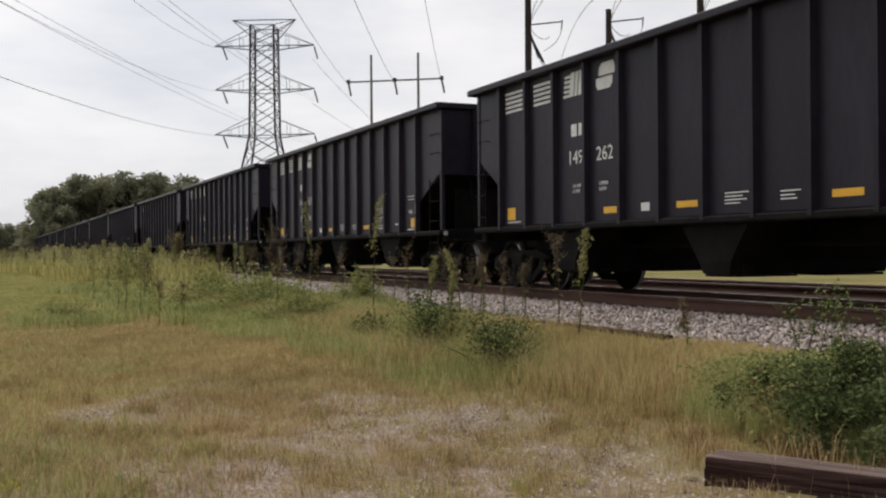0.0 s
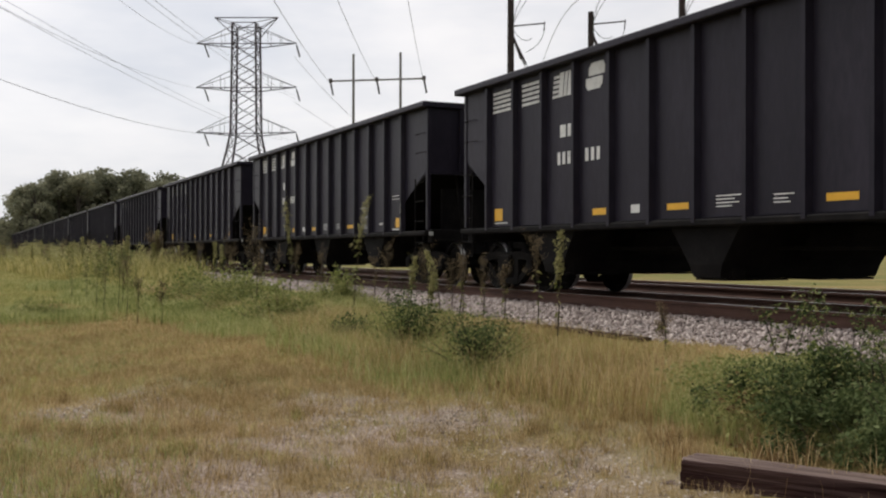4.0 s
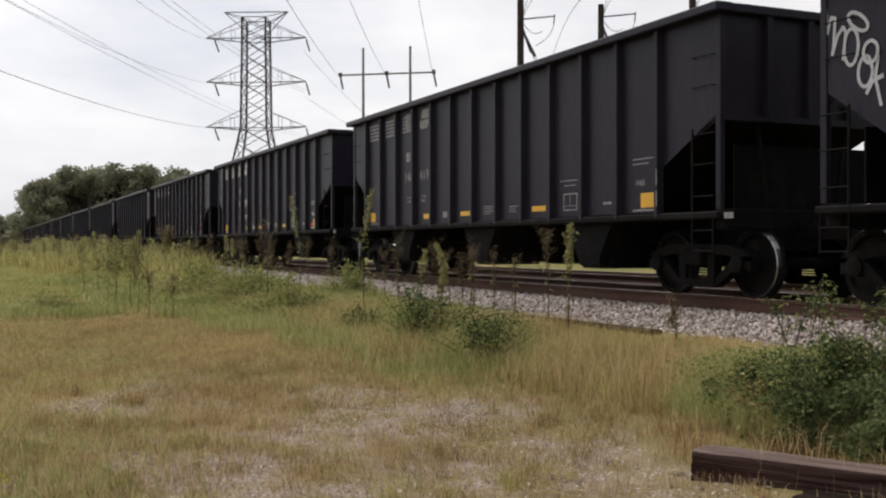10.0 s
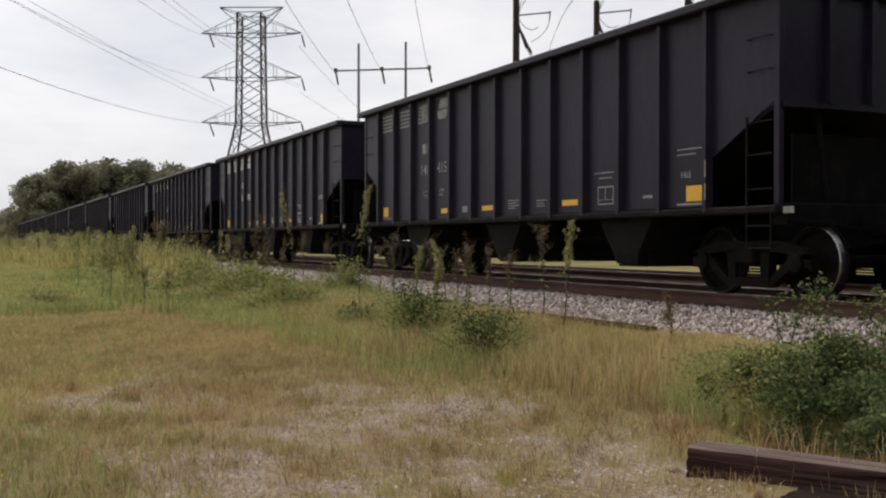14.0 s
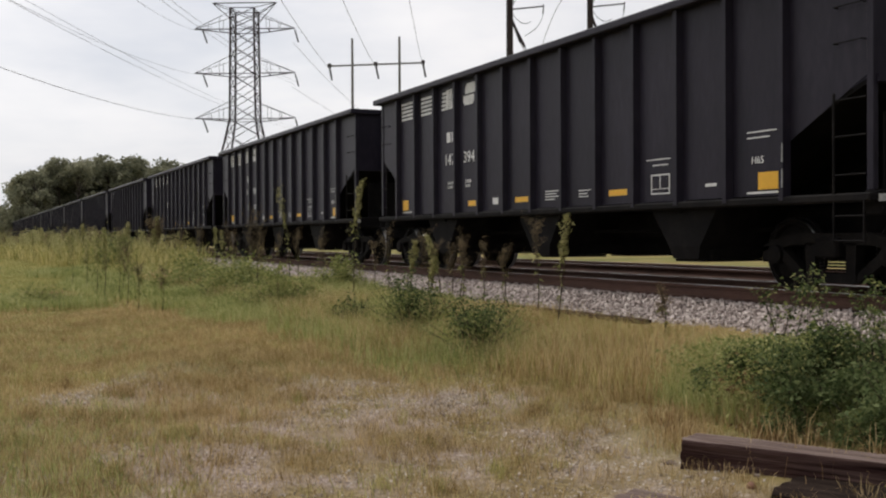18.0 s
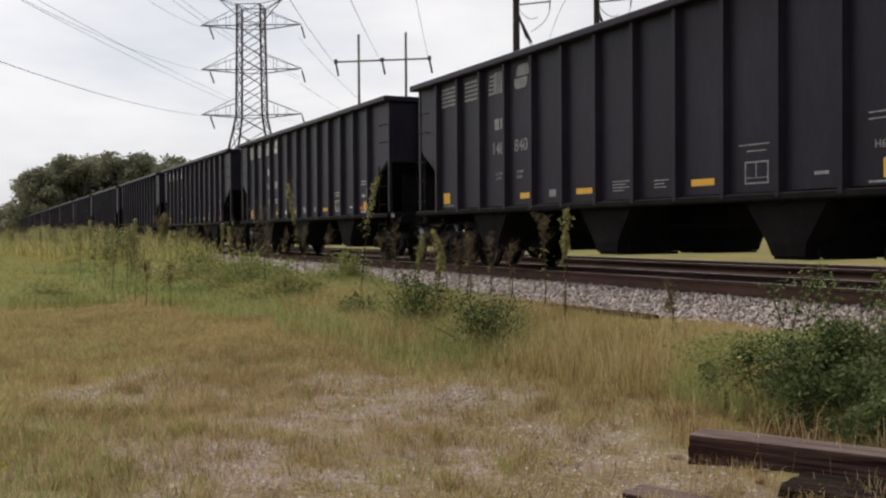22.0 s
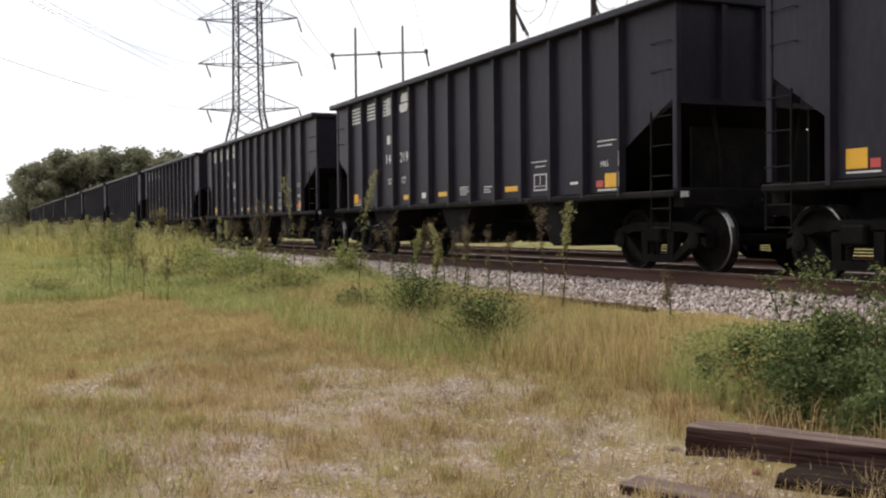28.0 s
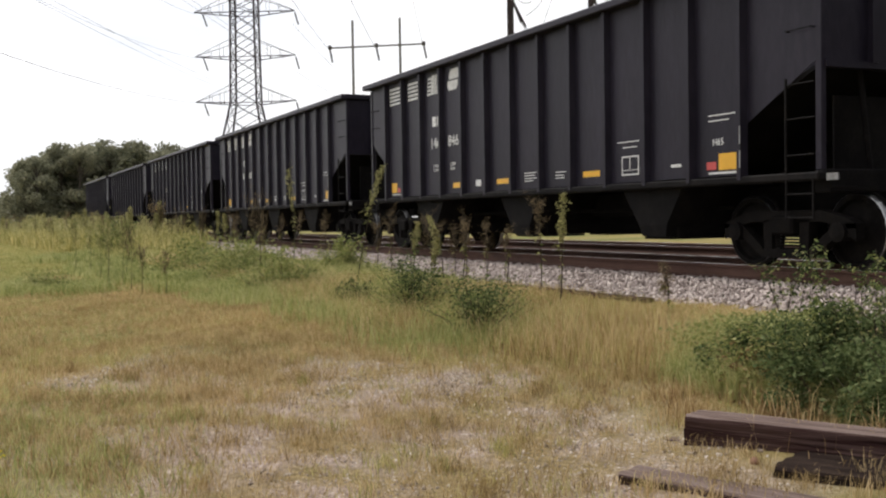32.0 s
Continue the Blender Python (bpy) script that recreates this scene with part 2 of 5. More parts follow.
M_BARK = material("tree_bark", [(0.05, 0.04, 0.03), (0.1, 0.085, 0.07)], scale=3, rough=0.95)
M_CLAY = material("rusty_brown_stone", [(0.17, 0.085, 0.06), (0.27, 0.14, 0.1)], scale=8, rough=0.9)
M_FLOWER = material("yellow_flowers", [(0.6, 0.5, 0.02), (0.7, 0.6, 0.05)], scale=5, rough=0.7, translucent=0.3)


def ground_material():
    m = bpy.data.materials.new("field_soil_and_turf")
    m.use_nodes = True
    n, l = m.node_tree.nodes, m.node_tree.links
    b = n["Principled BSDF"]
    b.inputs["Roughness"].default_value = 0.95
    b.inputs["Specular IOR Level"].default_value = 0.15
    co = n.new("ShaderNodeTexCoord")

    def noise_at(scale, detail=5, rough=0.6):
        t = n.new("ShaderNodeTexNoise")
        t.inputs["Scale"].default_value = scale
        t.inputs["Detail"].default_value = detail
        t.inputs["Roughness"].default_value = rough
        l.new(co.outputs["Object"], t.inputs["Vector"])
        return t.outputs["Fac"]

    def ramp(fac, stops):
        r = n.new("ShaderNodeValToRGB")
        while len(r.color_ramp.elements) < len(stops):
            r.color_ramp.elements.new(0.5)
        for e, (p, c) in zip(r.color_ramp.elements, stops):
            e.position = p
            e.color = (*c, 1)
        l.new(fac, r.inputs["Fac"])
        return r.outputs["Color"]

    def mix(fac, a, c):
        x = n.new("ShaderNodeMix")
        x.data_type = "RGBA"
        l.new(fac, x.inputs[0])
        l.new(a, x.inputs[6])
        l.new(c, x.inputs[7])
        return x.outputs[2]

    turf = ramp(noise_at(0.25, 6), [(0.35, (0.13, 0.15, 0.042)), (0.5, (0.21, 0.185, 0.06)), (0.65, (0.29, 0.21, 0.085))])
    grit = ramp(noise_at(38, 4, 0.7), [(0.3, (0.12, 0.083, 0.062)), (0.48, (0.27, 0.205, 0.165)), (0.64, (0.54, 0.45, 0.385))])
    straw = ramp(noise_at(22, 5, 0.7), [(0.3, (0.1, 0.07, 0.032)), (0.5, (0.22, 0.165, 0.078)), (0.7, (0.36, 0.28, 0.15))])
    near = mix(ramp(noise_at(1.1, 6, 0.65), [(0.43, (0, 0, 0)), (0.56, (1, 1, 1))]), straw, grit)
    # the gravelly lot fades into turf away from it
    vec = n.new("ShaderNodeVectorMath")
    vec.operation = "DISTANCE"
    sca = n.new("ShaderNodeMapping")
    sca.inputs["Scale"].default_value = (0.55, 1.0, 0)
    l.new(co.outputs["Object"], sca.inputs["Vector"])
    l.new(sca.outputs["Vector"], vec.inputs[0])
    vec.inputs[1].default_value = (-3.6, 2.3, 0)
    ad = n.new("ShaderNodeMath")
    ad.operation = "MULTIPLY_ADD"
    ad.inputs[1].default_value = 2.5
    l.new(noise_at(0.8, 4), ad.inputs[0])
    l.new(vec.outputs["Value"], ad.inputs[2])
    mr = n.new("ShaderNodeMapRange")
    mr.inputs[1].default_value = 2.6
    mr.inputs[2].default_value = 4.0
    l.new(ad.outputs[0], mr.inputs[0])
    col = mix(mr.outputs[0], near, turf)
    l.new(col, b.inputs["Base Color"])
    bp = n.new("ShaderNodeBump")
    bp.inputs["Distance"].default_value = 0.02
    l.new(noise_at(45, 3), bp.inputs["Height"])
    l.new(bp.outputs["Normal"], b.inputs["Normal"])
    return m


M_GROUND = ground_material()

# ---------------------------------------------------------------- builders
rng = np.random.default_rng(7)
TRACK_Y, RAIL_Z = 10.3, 0.782
BODY_Z = 0.835                    # the height from which the car bodies are built
TRACK_2 = 0.8                     # rail height of the empty track


def thing(name, label, category, group="", kind="", m=None):
    ob = new(name)
    ob.empty_display_size = 0.2
    if m is not None:
        ob.matrix_world = m
    return tagged(ob, label, category, group, kind)


def add_mesh(name, me, mat, parent=None, label="", m=None):
    if mat is not None and not me.materials:
        me.materials.append(mat)
    ob = new(name, me)
    if parent is not None:
        ob.parent = parent
    if m is not None:
        ob.matrix_local = m
    if label:
        tagged(ob, label)
    return ob


def part(name, bm, mat, parent=None, label="", m=None):
    me = bpy.data.meshes.new(name)
    bm.to_mesh(me)
    bm.free()
    return add_mesh(name, me, mat, parent, label, m)


def array_mesh(name, verts, tris):
    """A mesh from arrays of vertices and triangles."""
    verts = np.ascontiguousarray(verts, dtype=np.float32)
    tris = np.ascontiguousarray(tris, dtype=np.int32)
    me = bpy.data.meshes.new(name)
    me.vertices.add(len(verts))
    me.vertices.foreach_set("co", verts.ravel())
    me.loops.add(tris.size)
    me.loops.foreach_set("vertex_index", tris.ravel())
    me.polygons.add(len(tris))
    me.polygons.foreach_set("loop_start", np.arange(0, tris.size, 3, dtype=np.int32))
    me.update(calc_edges=True)
    return me


def box(bm, x0, x1, y0, y1, z0, z1, bevel=0.0):
    vs = [bm.verts.new((x, y, z)) for x in (x0, x1) for y in (y0, y1) for z in (z0, z1)]
    fs = [bm.faces.new([vs[i] for i in q]) for q in ((0, 1, 3, 2), (4, 6, 7, 5), (0, 4, 5, 1), (2, 3, 7, 6), (0, 2, 6, 4), (1, 5, 7, 3))]
    if bevel:
        es = list({e for f in fs for e in f.edges})
        bmesh.ops.bevel(bm, geom=es, offset=bevel, segments=1, affect="EDGES", profile=0.5)
    return bm


def new_box(*a, bevel=0.0):
    return box(bmesh.new(), *a, bevel=bevel)


def prism(bm, outline, y0, y1):
    """A plate: an outline in x and z, from y0 to y1."""
    a = [bm.verts.new((x, y0, z)) for x, z in outline]
    b = [bm.verts.new((x, y1, z)) for x, z in outline]
    bm.faces.new(a)
    bm.faces.new(b[::-1])
    k = len(outline)
    for i in range(k):
        bm.faces.new((a[i], b[i], b[(i + 1) % k], a[(i + 1) % k]))
    bmesh.ops.recalc_face_normals(bm, faces=bm.faces[:])
    return bm


def bar(bm, a, b, r, sides=6, r2=None):
    """A round bar from a to b."""
    a, b = Vector(a), Vector(b)
    d = (b - a)
    u = d.orthogonal().normalized()
    v = d.normalized().cross(u)
    r2 = r if r2 is None else r2
    ra = [bm.verts.new(a + (u * math.cos(t) + v * math.sin(t)) * r) for t in (2 * math.pi * i / sides for i in range(sides))]
    rb = [bm.verts.new(b + (u * math.cos(t) + v * math.sin(t)) * r2) for t in (2 * math.pi * i / sides for i in range(sides))]
    for i in range(sides):
        j = (i + 1) % sides
        bm.faces.new((ra[i], ra[j], rb[j], rb[i]))
    bm.faces.new(ra[::-1])
    bm.faces.new(rb)
    return bm


def tube(bm, pts, r, sides=5):
    """One bent bar through the points."""
    pts = [Vector(p) for p in pts]
    rings = []
    u = None
    for i, p in enumerate(pts):
        d = (pts[min(i + 1, len(pts) - 1)] - pts[max(i - 1, 0)]).normalized()
        u = d.orthogonal().normalized() if u is None else (u - d * u.dot(d)).normalized()
        v = d.cross(u)
        rings.append([bm.verts.new(p + (u * math.cos(2 * math.pi * k / sides) + v * math.sin(2 * math.pi * k / sides)) * r) for k in range(sides)])
    for a, b in zip(rings, rings[1:]):
        for k in range(sides):
            bm.faces.new((a[k], a[(k + 1) % sides], b[(k + 1) % sides], b[k]))
    bm.faces.new(rings[0][::-1])
    bm.faces.new(rings[-1])
    return bm


def lathe(bm, profile, sides=24):
    """Turned about the y axis: (radius, y) pairs."""
    rings = []
    for r, y in profile:
        rings.append([bm.verts.new((r * math.cos(2 * math.pi * i / sides), y, r * math.sin(2 * math.pi * i / sides))) for i in range(sides)])
    for p, q in zip(rings, rings[1:]):
        for i in range(sides):
            j = (i + 1) % sides
            bm.faces.new((p[i], p[j], q[j], q[i]))
    bm.faces.new(rings[0])
    bm.faces.new(rings[-1][::-1])
    bmesh.ops.recalc_face_normals(bm, faces=bm.faces[:])
    return bm


def ground_z(x, y):
    z = np.interp(y, [-60, 0, 3.8, 7.0, 8.2, 12.6, 14.0, 60], [0.05, 0.08, 0.14, 0.36, 0.42, 0.42, 0.36, 0.3])
    fade = np.clip((60 - np.abs(x)) / 30, 0, 1) * np.clip((9.0 - y) / 2, 0, 1)
    return z + fade * (0.018 * np.sin(x * 1.7 + y * 0.6) + 0.015 * np.sin(y * 2.3 - x * 0.8) + 0.01 * np.sin(x * 4.1 + y * 3.7))


# ---------------------------------------------------------------- ground and track
def build_ground():
    xs = np.concatenate([np.linspace(-4000, -400, 8), np.linspace(-300, -70, 12), np.linspace(-60, 12, 181), np.linspace(20, 300, 8), np.linspace(600, 4000, 5)])
    ys = np.concatenate([np.linspace(-4000, -200, 8), np.linspace(-100, -12, 8), np.linspace(-8, 15, 93), np.linspace(20, 200, 10), np.linspace(500, 4000, 6)])
    gx, gy = np.meshgrid(xs, ys, indexing="ij")
    v = np.stack([gx, gy, ground_z(gx, gy)], -1).reshape(-1, 3)
    ny = len(ys)
    i, j = np.meshgrid(np.arange(len(xs) - 1), np.arange(ny - 1), indexing="ij")
    a = (i * ny + j).ravel()
    tris = np.concatenate([np.stack([a, a + ny, a + ny + 1], 1), np.stack([a, a + ny + 1, a + 1], 1)])
    ob = add_mesh("ground", array_mesh("ground", v, tris), M_GROUND)
    tagged(ob, "dry patchy grass field with a gravelly lot", "ground", kind="structure")
    for p in ob.data.polygons:
        p.use_smooth = True


build_ground()

BED = [(7.75, 0.35), (8.25, 0.44), (8.75, 0.525), (9.1, 0.555), (11.5, 0.555), (11.9, 0.525), (12.4, 0.44), (12.9, 0.33)]


def bed_z(y):
    return np.interp(y, [p[0] for p in BED], [p[1] for p in BED])


BED_2 = [(12.6, 0.33), (13.0, 0.51), (13.4, 0.6), (15.8, 0.6), (16.3, 0.51), (17.2, 0.28)]


def build_bed(shape, label, mat=None):
    bm = bmesh.new()
    rows = []
    for x in (-1200, -600, -300, -150, -80, -40, -20, -10, 0, 20, 60, 200):
        rows.append([bm.verts.new((x, y, z)) for y, z in shape] + [bm.verts.new((x, shape[-1][0], 0.1)), bm.verts.new((x, shape[0][0], 0.1))])
    for a, b in zip(rows, rows[1:]):
        for i in range(len(a)):
            j = (i + 1) % len(a)
            bm.faces.new((a[i], b[i], b[j], a[j]))
    bm.faces.new(rows[0])
    bm.faces.new(rows[-1][::-1])
    bmesh.ops.recalc_face_normals(bm, faces=bm.faces[:])
    ob = part("track_bed", bm, mat or M_BED)
    tagged(ob, label, "track bed", kind="structure")


build_bed(BED, "raised bed of pale crushed stone under the rails")
# the far bed and inner strip hold dirt and train shade in their colour
build_bed(BED_2, "dark stone bed of the empty track behind the train, dirt and train shade in its colour", M_FOULSHADE)
dark_strip = part("fouled_strip", new_box(-1200, 200, 9.66, 10.94, 0.45, 0.572), M_FOULSHADE)
tagged(dark_strip, "dark ballast between the rails, dirt and train shade in its colour", "track bed", kind="structure")

STONE = np.array([(1, 0, 0), (-1, 0, 0), (0, 1, 0), (0, -1, 0), (0, 0, 1), (0, 0, -1)], float)
STONE_T = np.array([(0, 2, 4), (2, 1, 4), (1, 3, 4), (3, 0, 4), (2, 0, 5), (1, 2, 5), (3, 1, 5), (0, 3, 5)])


def rocks(name, centres, sizes, mat, label, category):
    """Loose broken stones, each a small angular solid with its own turn and stretch."""
    k = len(centres)
    base = np.concatenate([STONE, STONE[[0, 1, 2, 3]] * 0.0])[:6]
    v = np.repeat(base[None], k, 0) * (1 + rng.uniform(-0.35, 0.35, (k, 6, 1)))
    v = v + rng.uniform(-0.25, 0.25, (k, 6, 3))
    v = v * rng.uniform(0.6, 1.15, (k, 1, 3))
    q = rng.normal(size=(k, 4))
    q /= np.linalg.norm(q, axis=1)[:, None]
    w, x, y, z = q.T
    rot = np.stack([1 - 2 * (y * y + z * z), 2 * (x * y - z * w), 2 * (x * z + y * w), 2 * (x * y + z * w), 1 - 2 * (x * x + z * z), 2 * (y * z - x * w),
                    2 * (x * z - y * w), 2 * (y * z + x * w), 1 - 2 * (x * x + y * y)], 1).reshape(k, 3, 3)
    v = np.einsum("kij,knj->kni", rot, v) * sizes[:, None, None] + centres[:, None]
    t = STONE_T[None] + (np.arange(k) * 6)[:, None, None]
    ob = add_mesh(name, array_mesh(name, v.reshape(-1, 3), t.reshape(-1, 3)), mat)
    return tagged(ob, label, category, kind="stuff")


def build_ballast():
    k = 46000
    x = -4 - 46 * rng.random(k) ** 1.5
    y = rng.uniform(7.7, 9.45, k)
    s = rng.uniform(0.016, 0.038, k) * (1 + np.clip((-x - 14) / 30, 0, 1))
    c = np.stack([x, y, bed_z(y) + s * 0.25 + rng.uniform(-0.012, 0.03, k)], 1)
    rocks("ballast", c, s, M_STONE, "pale grey crushed limestone ballast beside the rails", "ballast")


build_ballast()

RAIL_PROFILE = [(-0.075, -0.186), (0.075, -0.186), (0.07, -0.172), (0.016, -0.155), (0.01, -0.1), (0.014, -0.055), (0.037, -0.042), (0.036, -0.012), (0.028, -0.003),
                (-0.028, -0.003), (-0.036, -0.012), (-0.037, -0.042), (-0.014, -0.055), (-0.01, -0.1), (-0.016, -0.155), (-0.07, -0.172)]


def build_rail(y, top=RAIL_Z):
    bm = bmesh.new()
    ends = []
    for x in (-1200, 200):
        ends.append([bm.verts.new((x, y + a, top + b)) for a, b in RAIL_PROFILE])
    k = len(RAIL_PROFILE)
    for i in range(k):
        bm.faces.new((ends[0][i], ends[1][i], ends[1][(i + 1) % k], ends[0][(i + 1) % k]))
    bm.faces.new(ends[0])
    bm.faces.new(ends[1][::-1])
    bmesh.ops.recalc_face_normals(bm, faces=bm.faces[:])
    rail = part("rail", bm, M_RAIL)
    tagged(rail, "rusty brown steel rail with a worn shiny head", "rail", group="rails of the track", kind="structure")
    part("rail_head", new_box(-1200, 200, y - 0.026, y + 0.026, top - 0.003, top), M_RAILTOP, rail, "shiny worn running surface")
    return rail


for yy in (TRACK_Y - 0.755, TRACK_Y + 0.755):
    build_rail(yy)
for yy in (14.6 - 0.755, 14.6 + 0.755):
    build_rail(yy, TRACK_2)


def build_sleepers():
    me = bpy.data.meshes.new("railway_sleeper")
    bm = new_box(-0.115, 0.115, -1.3, 1.3, -0.17, 0.0, bevel=0.012)
    bm.to_mesh(me)
    bm.free()
    r = random.Random(3)
    for i in range(110):
        ob = add_mesh("railway_sleeper", me, M_TIE, m=pose(-2 - 0.52 * i + r.uniform(-0.03, 0.03), TRACK_Y + r.uniform(-0.04, 0.04), RAIL_Z - 0.2, 0, 0, r.uniform(-1, 1)))
        tagged(ob, "dark creosoted wooden sleeper bedded in ballast", "sleeper", "sleepers under the rails")
        if i < 60:
            ob = add_mesh("railway_sleeper", me, M_TIE, m=pose(-4 - 0.52 * i + r.uniform(-0.03, 0.03), 14.6 + r.uniform(-0.04, 0.04), TRACK_2 - 0.19, 0, 0, r.uniform(-1, 1)))
            tagged(ob, "dark creosoted wooden sleeper of the empty track", "sleeper", "sleepers of the empty track")


build_sleepers()

# ---------------------------------------------------------------- the coal train
CAR_L, PITCH = 14.4, 16.15
HALF, SHEET = 1.56, 1.46          # half width over the ribs, and over the side sheets
TOP, SILL = 3.79, 1.0            # heights over the rail
BOGIE_X = (1.03, 13.37)
WHEEL_R = 0.457
RIBS = [1.08 + i for i in range(12)] + [13.09]
# the number halves of each car in train order; an empty pair where none could be read
NUMBERS = [("149", "262"), ("148", "159"), ("147", "609"), ("147", "541"), ("147", "665"), None, None, ("149", "035"), ("147", "507"), ("146", "375"),
           ("146", "779"), ("147", "917"), ("147", "714"), ("148", "419"), ("148", "295"), ("147", "199"), ("148", "252"), ("147", "504"), ("148", "415"), None,
           None, ("147", "911"), ("147", "227"), ("147", "394"), ("147", "902"), ("148", "245"), ("147", "992"), ("146", "881"), ("148", "840"), ("148", "287"),
           ("146", "747"), ("148", "659"), ("147", "818"), None, None, ("147", "574"), ("148", "219"), ("146", "788"), ("149", "103"), ("146", "672"),
           ("148", "206"), ("146", "846"), None, None, None, None]


def glyphs(text, height, spacing=1.0):
    """Lettering as a thin plate standing in the x-z plane, its lower left at the origin, facing -y."""
    cu = bpy.data.curves.new("lettering", "FONT")
    cu.body = text
    cu.size = height / 0.7
    cu.extrude = 0.002
    cu.space_character = spacing
    cu.resolution_u = 3
    ob = bpy.data.objects.new("lettering", cu)
    scene.collection.objects.link(ob)
    bpy.context.view_layer.update()
    me = bpy.data.meshes.new_from_object(ob.evaluated_get(bpy.context.evaluated_depsgraph_get()))
    bpy.data.objects.remove(ob)
    me.transform(Matrix.Rotation(radians(90), 4, "X"))
    me.name = "lettering"
    return me


def plate(x0, x1, z0, z1, lean=0.0, d=0.004):
    """A painted patch on the near side sheet."""
    return prism(bmesh.new(), [(x0, z0), (x1, z0), (x1 + lean, z1), (x0 + lean, z1)], -SHEET - d, -SHEET)


def side_sheet(side):
    z_low = SILL + 0.12
    out = [(1.0, z_low), (13.05, z_low), (13.05, 1.7), (14.36, 2.4), (14.36, TOP - 0.05), (0.04, TOP - 0.05), (0.04, 2.42), (1.0, 1.8)]
    a, b = (-SHEET, -SHEET + 0.012) if side < 0 else (SHEET - 0.012, SHEET)
    return prism(bmesh.new(), out, a, b)


def rib(side):
    bm = bmesh.new()
    o, i = side * HALF, side * SHEET
    # a hat section, tapered at the foot
    prof = [(-0.06, i), (-0.036, o), (0.036, o), (0.06, i)]
    levels = [(SILL + 0.05, 1.0), (TOP - 0.1, 1.0)]
    rings = [[bm.verts.new((x, y, z)) for x, y in prof] for z, _ in levels]
    for j in range(4):
        bm.faces.new((rings[0][j], rings[0][(j + 1) % 4], rings[1][(j + 1) % 4], rings[1][j]))
    bm.faces.new(rings[0][::-1])
    bm.faces.new(rings[1])
    bmesh.ops.recalc_face_normals(bm, faces=bm.faces[:])
    return bm


def hopper_bay(c):
    """A cross hopper about x = c, full width, that narrows from the sill to its mouth close over the rails."""
    bm = bmesh.new()
    r = []
    for xa, xb, y, z in ((c - 0.75, c + 0.73, 1.4, 1.04), (c - 0.33, c + 0.34, 1.39, 0.5), (c - 0.27, c + 0.28, 1.36, 0.33)):
        r.append([bm.verts.new(p) for p in ((xa, -y, z), (xb, -y, z), (xb, y, z), (xa, y, z))])
    for a, b in zip(r, r[1:]):
        for i in range(4):
            bm.faces.new((a[i], a[(i + 1) % 4], b[(i + 1) % 4], b[i]))
    bm.faces.new(r[0])
    bm.faces.new(r[2][::-1])
    bmesh.ops.recalc_face_normals(bm, faces=bm.faces[:])
    return bm


def side_frame():
    """A cast truck side frame with its two window openings, in x and z, 0.14 thick."""
    bm = bmesh.new()
    out = [(-1.13, 0.36), (-0.98, 0.34), (-0.72, 0.36), (-0.5, 0.2), (-0.35, 0.14), (0.35, 0.14), (0.5, 0.2), (0.72, 0.36), (0.98, 0.34), (1.13, 0.36),
           (1.13, 0.56), (1.0, 0.62), (0.6, 0.72), (-0.6, 0.72), (-1.0, 0.62), (-1.13, 0.56)]
    # top chord, tension legs and pedestals as plates with the openings left free
    prism(bm, [(-1.13, 0.5), (-1.0, 0.5), (-0.6, 0.58), (0.6, 0.58), (1.0, 0.5), (1.13, 0.5), *out[10:]], -0.07, 0.07)
    prism(bm, [(-0.4, 0.13), (0.4, 0.13), (0.4, 0.24), (-0.4, 0.24)], -0.08, 0.08)
    for s in (-1, 1):
        prism(bm, [(s * 0.4, 0.13), (s * 0.42, 0.26), (s * 0.8, 0.55), (s * 0.86, 0.42)][::s], -0.07, 0.07)
        prism(bm, [(s * 0.24, 0.22), (s * 0.38, 0.22), (s * 0.4, 0.6), (s * 0.24, 0.6)][::s], -0.07, 0.07)
        prism(bm, [(s * 0.98, 0.42), (s * 1.13, 0.36), (s * 1.13, 0.56), (s * 0.98, 0.56)][::s], -0.07, 0.07)
    return bm


def wheelset():
    bm = bmesh.new()
    for s in (-1, 1):
        y = s * 0.755
        lathe(bm, [(0.09, y + s * 0.075), (0.11, y + s * 0.075), (0.13, y + s * 0.02), (0.36, y + s * 0.0), (0.385, y + s * 0.055), (0.445, y + s * 0.06), (WHEEL_R, y + s * 0.05),
                   (WHEEL_R, y - s * 0.035), (0.485, y - s * 0.05), (0.485, y - s * 0.072), (0.39, y - s * 0.072), (0.35, y - s * 0.03), (0.13, y - s * 0.06), (0.11, y - s * 0.075)])
    lathe(bm, [(0.085, -1.1), (0.085, 1.1)], sides=10)
    for f in bm.faces:
        if all(0.435 < math.hypot(v.co.x, v.co.z) < 0.47 for v in f.verts):
            f.material_index = 1
    return bm


RUNG = {"me": None}


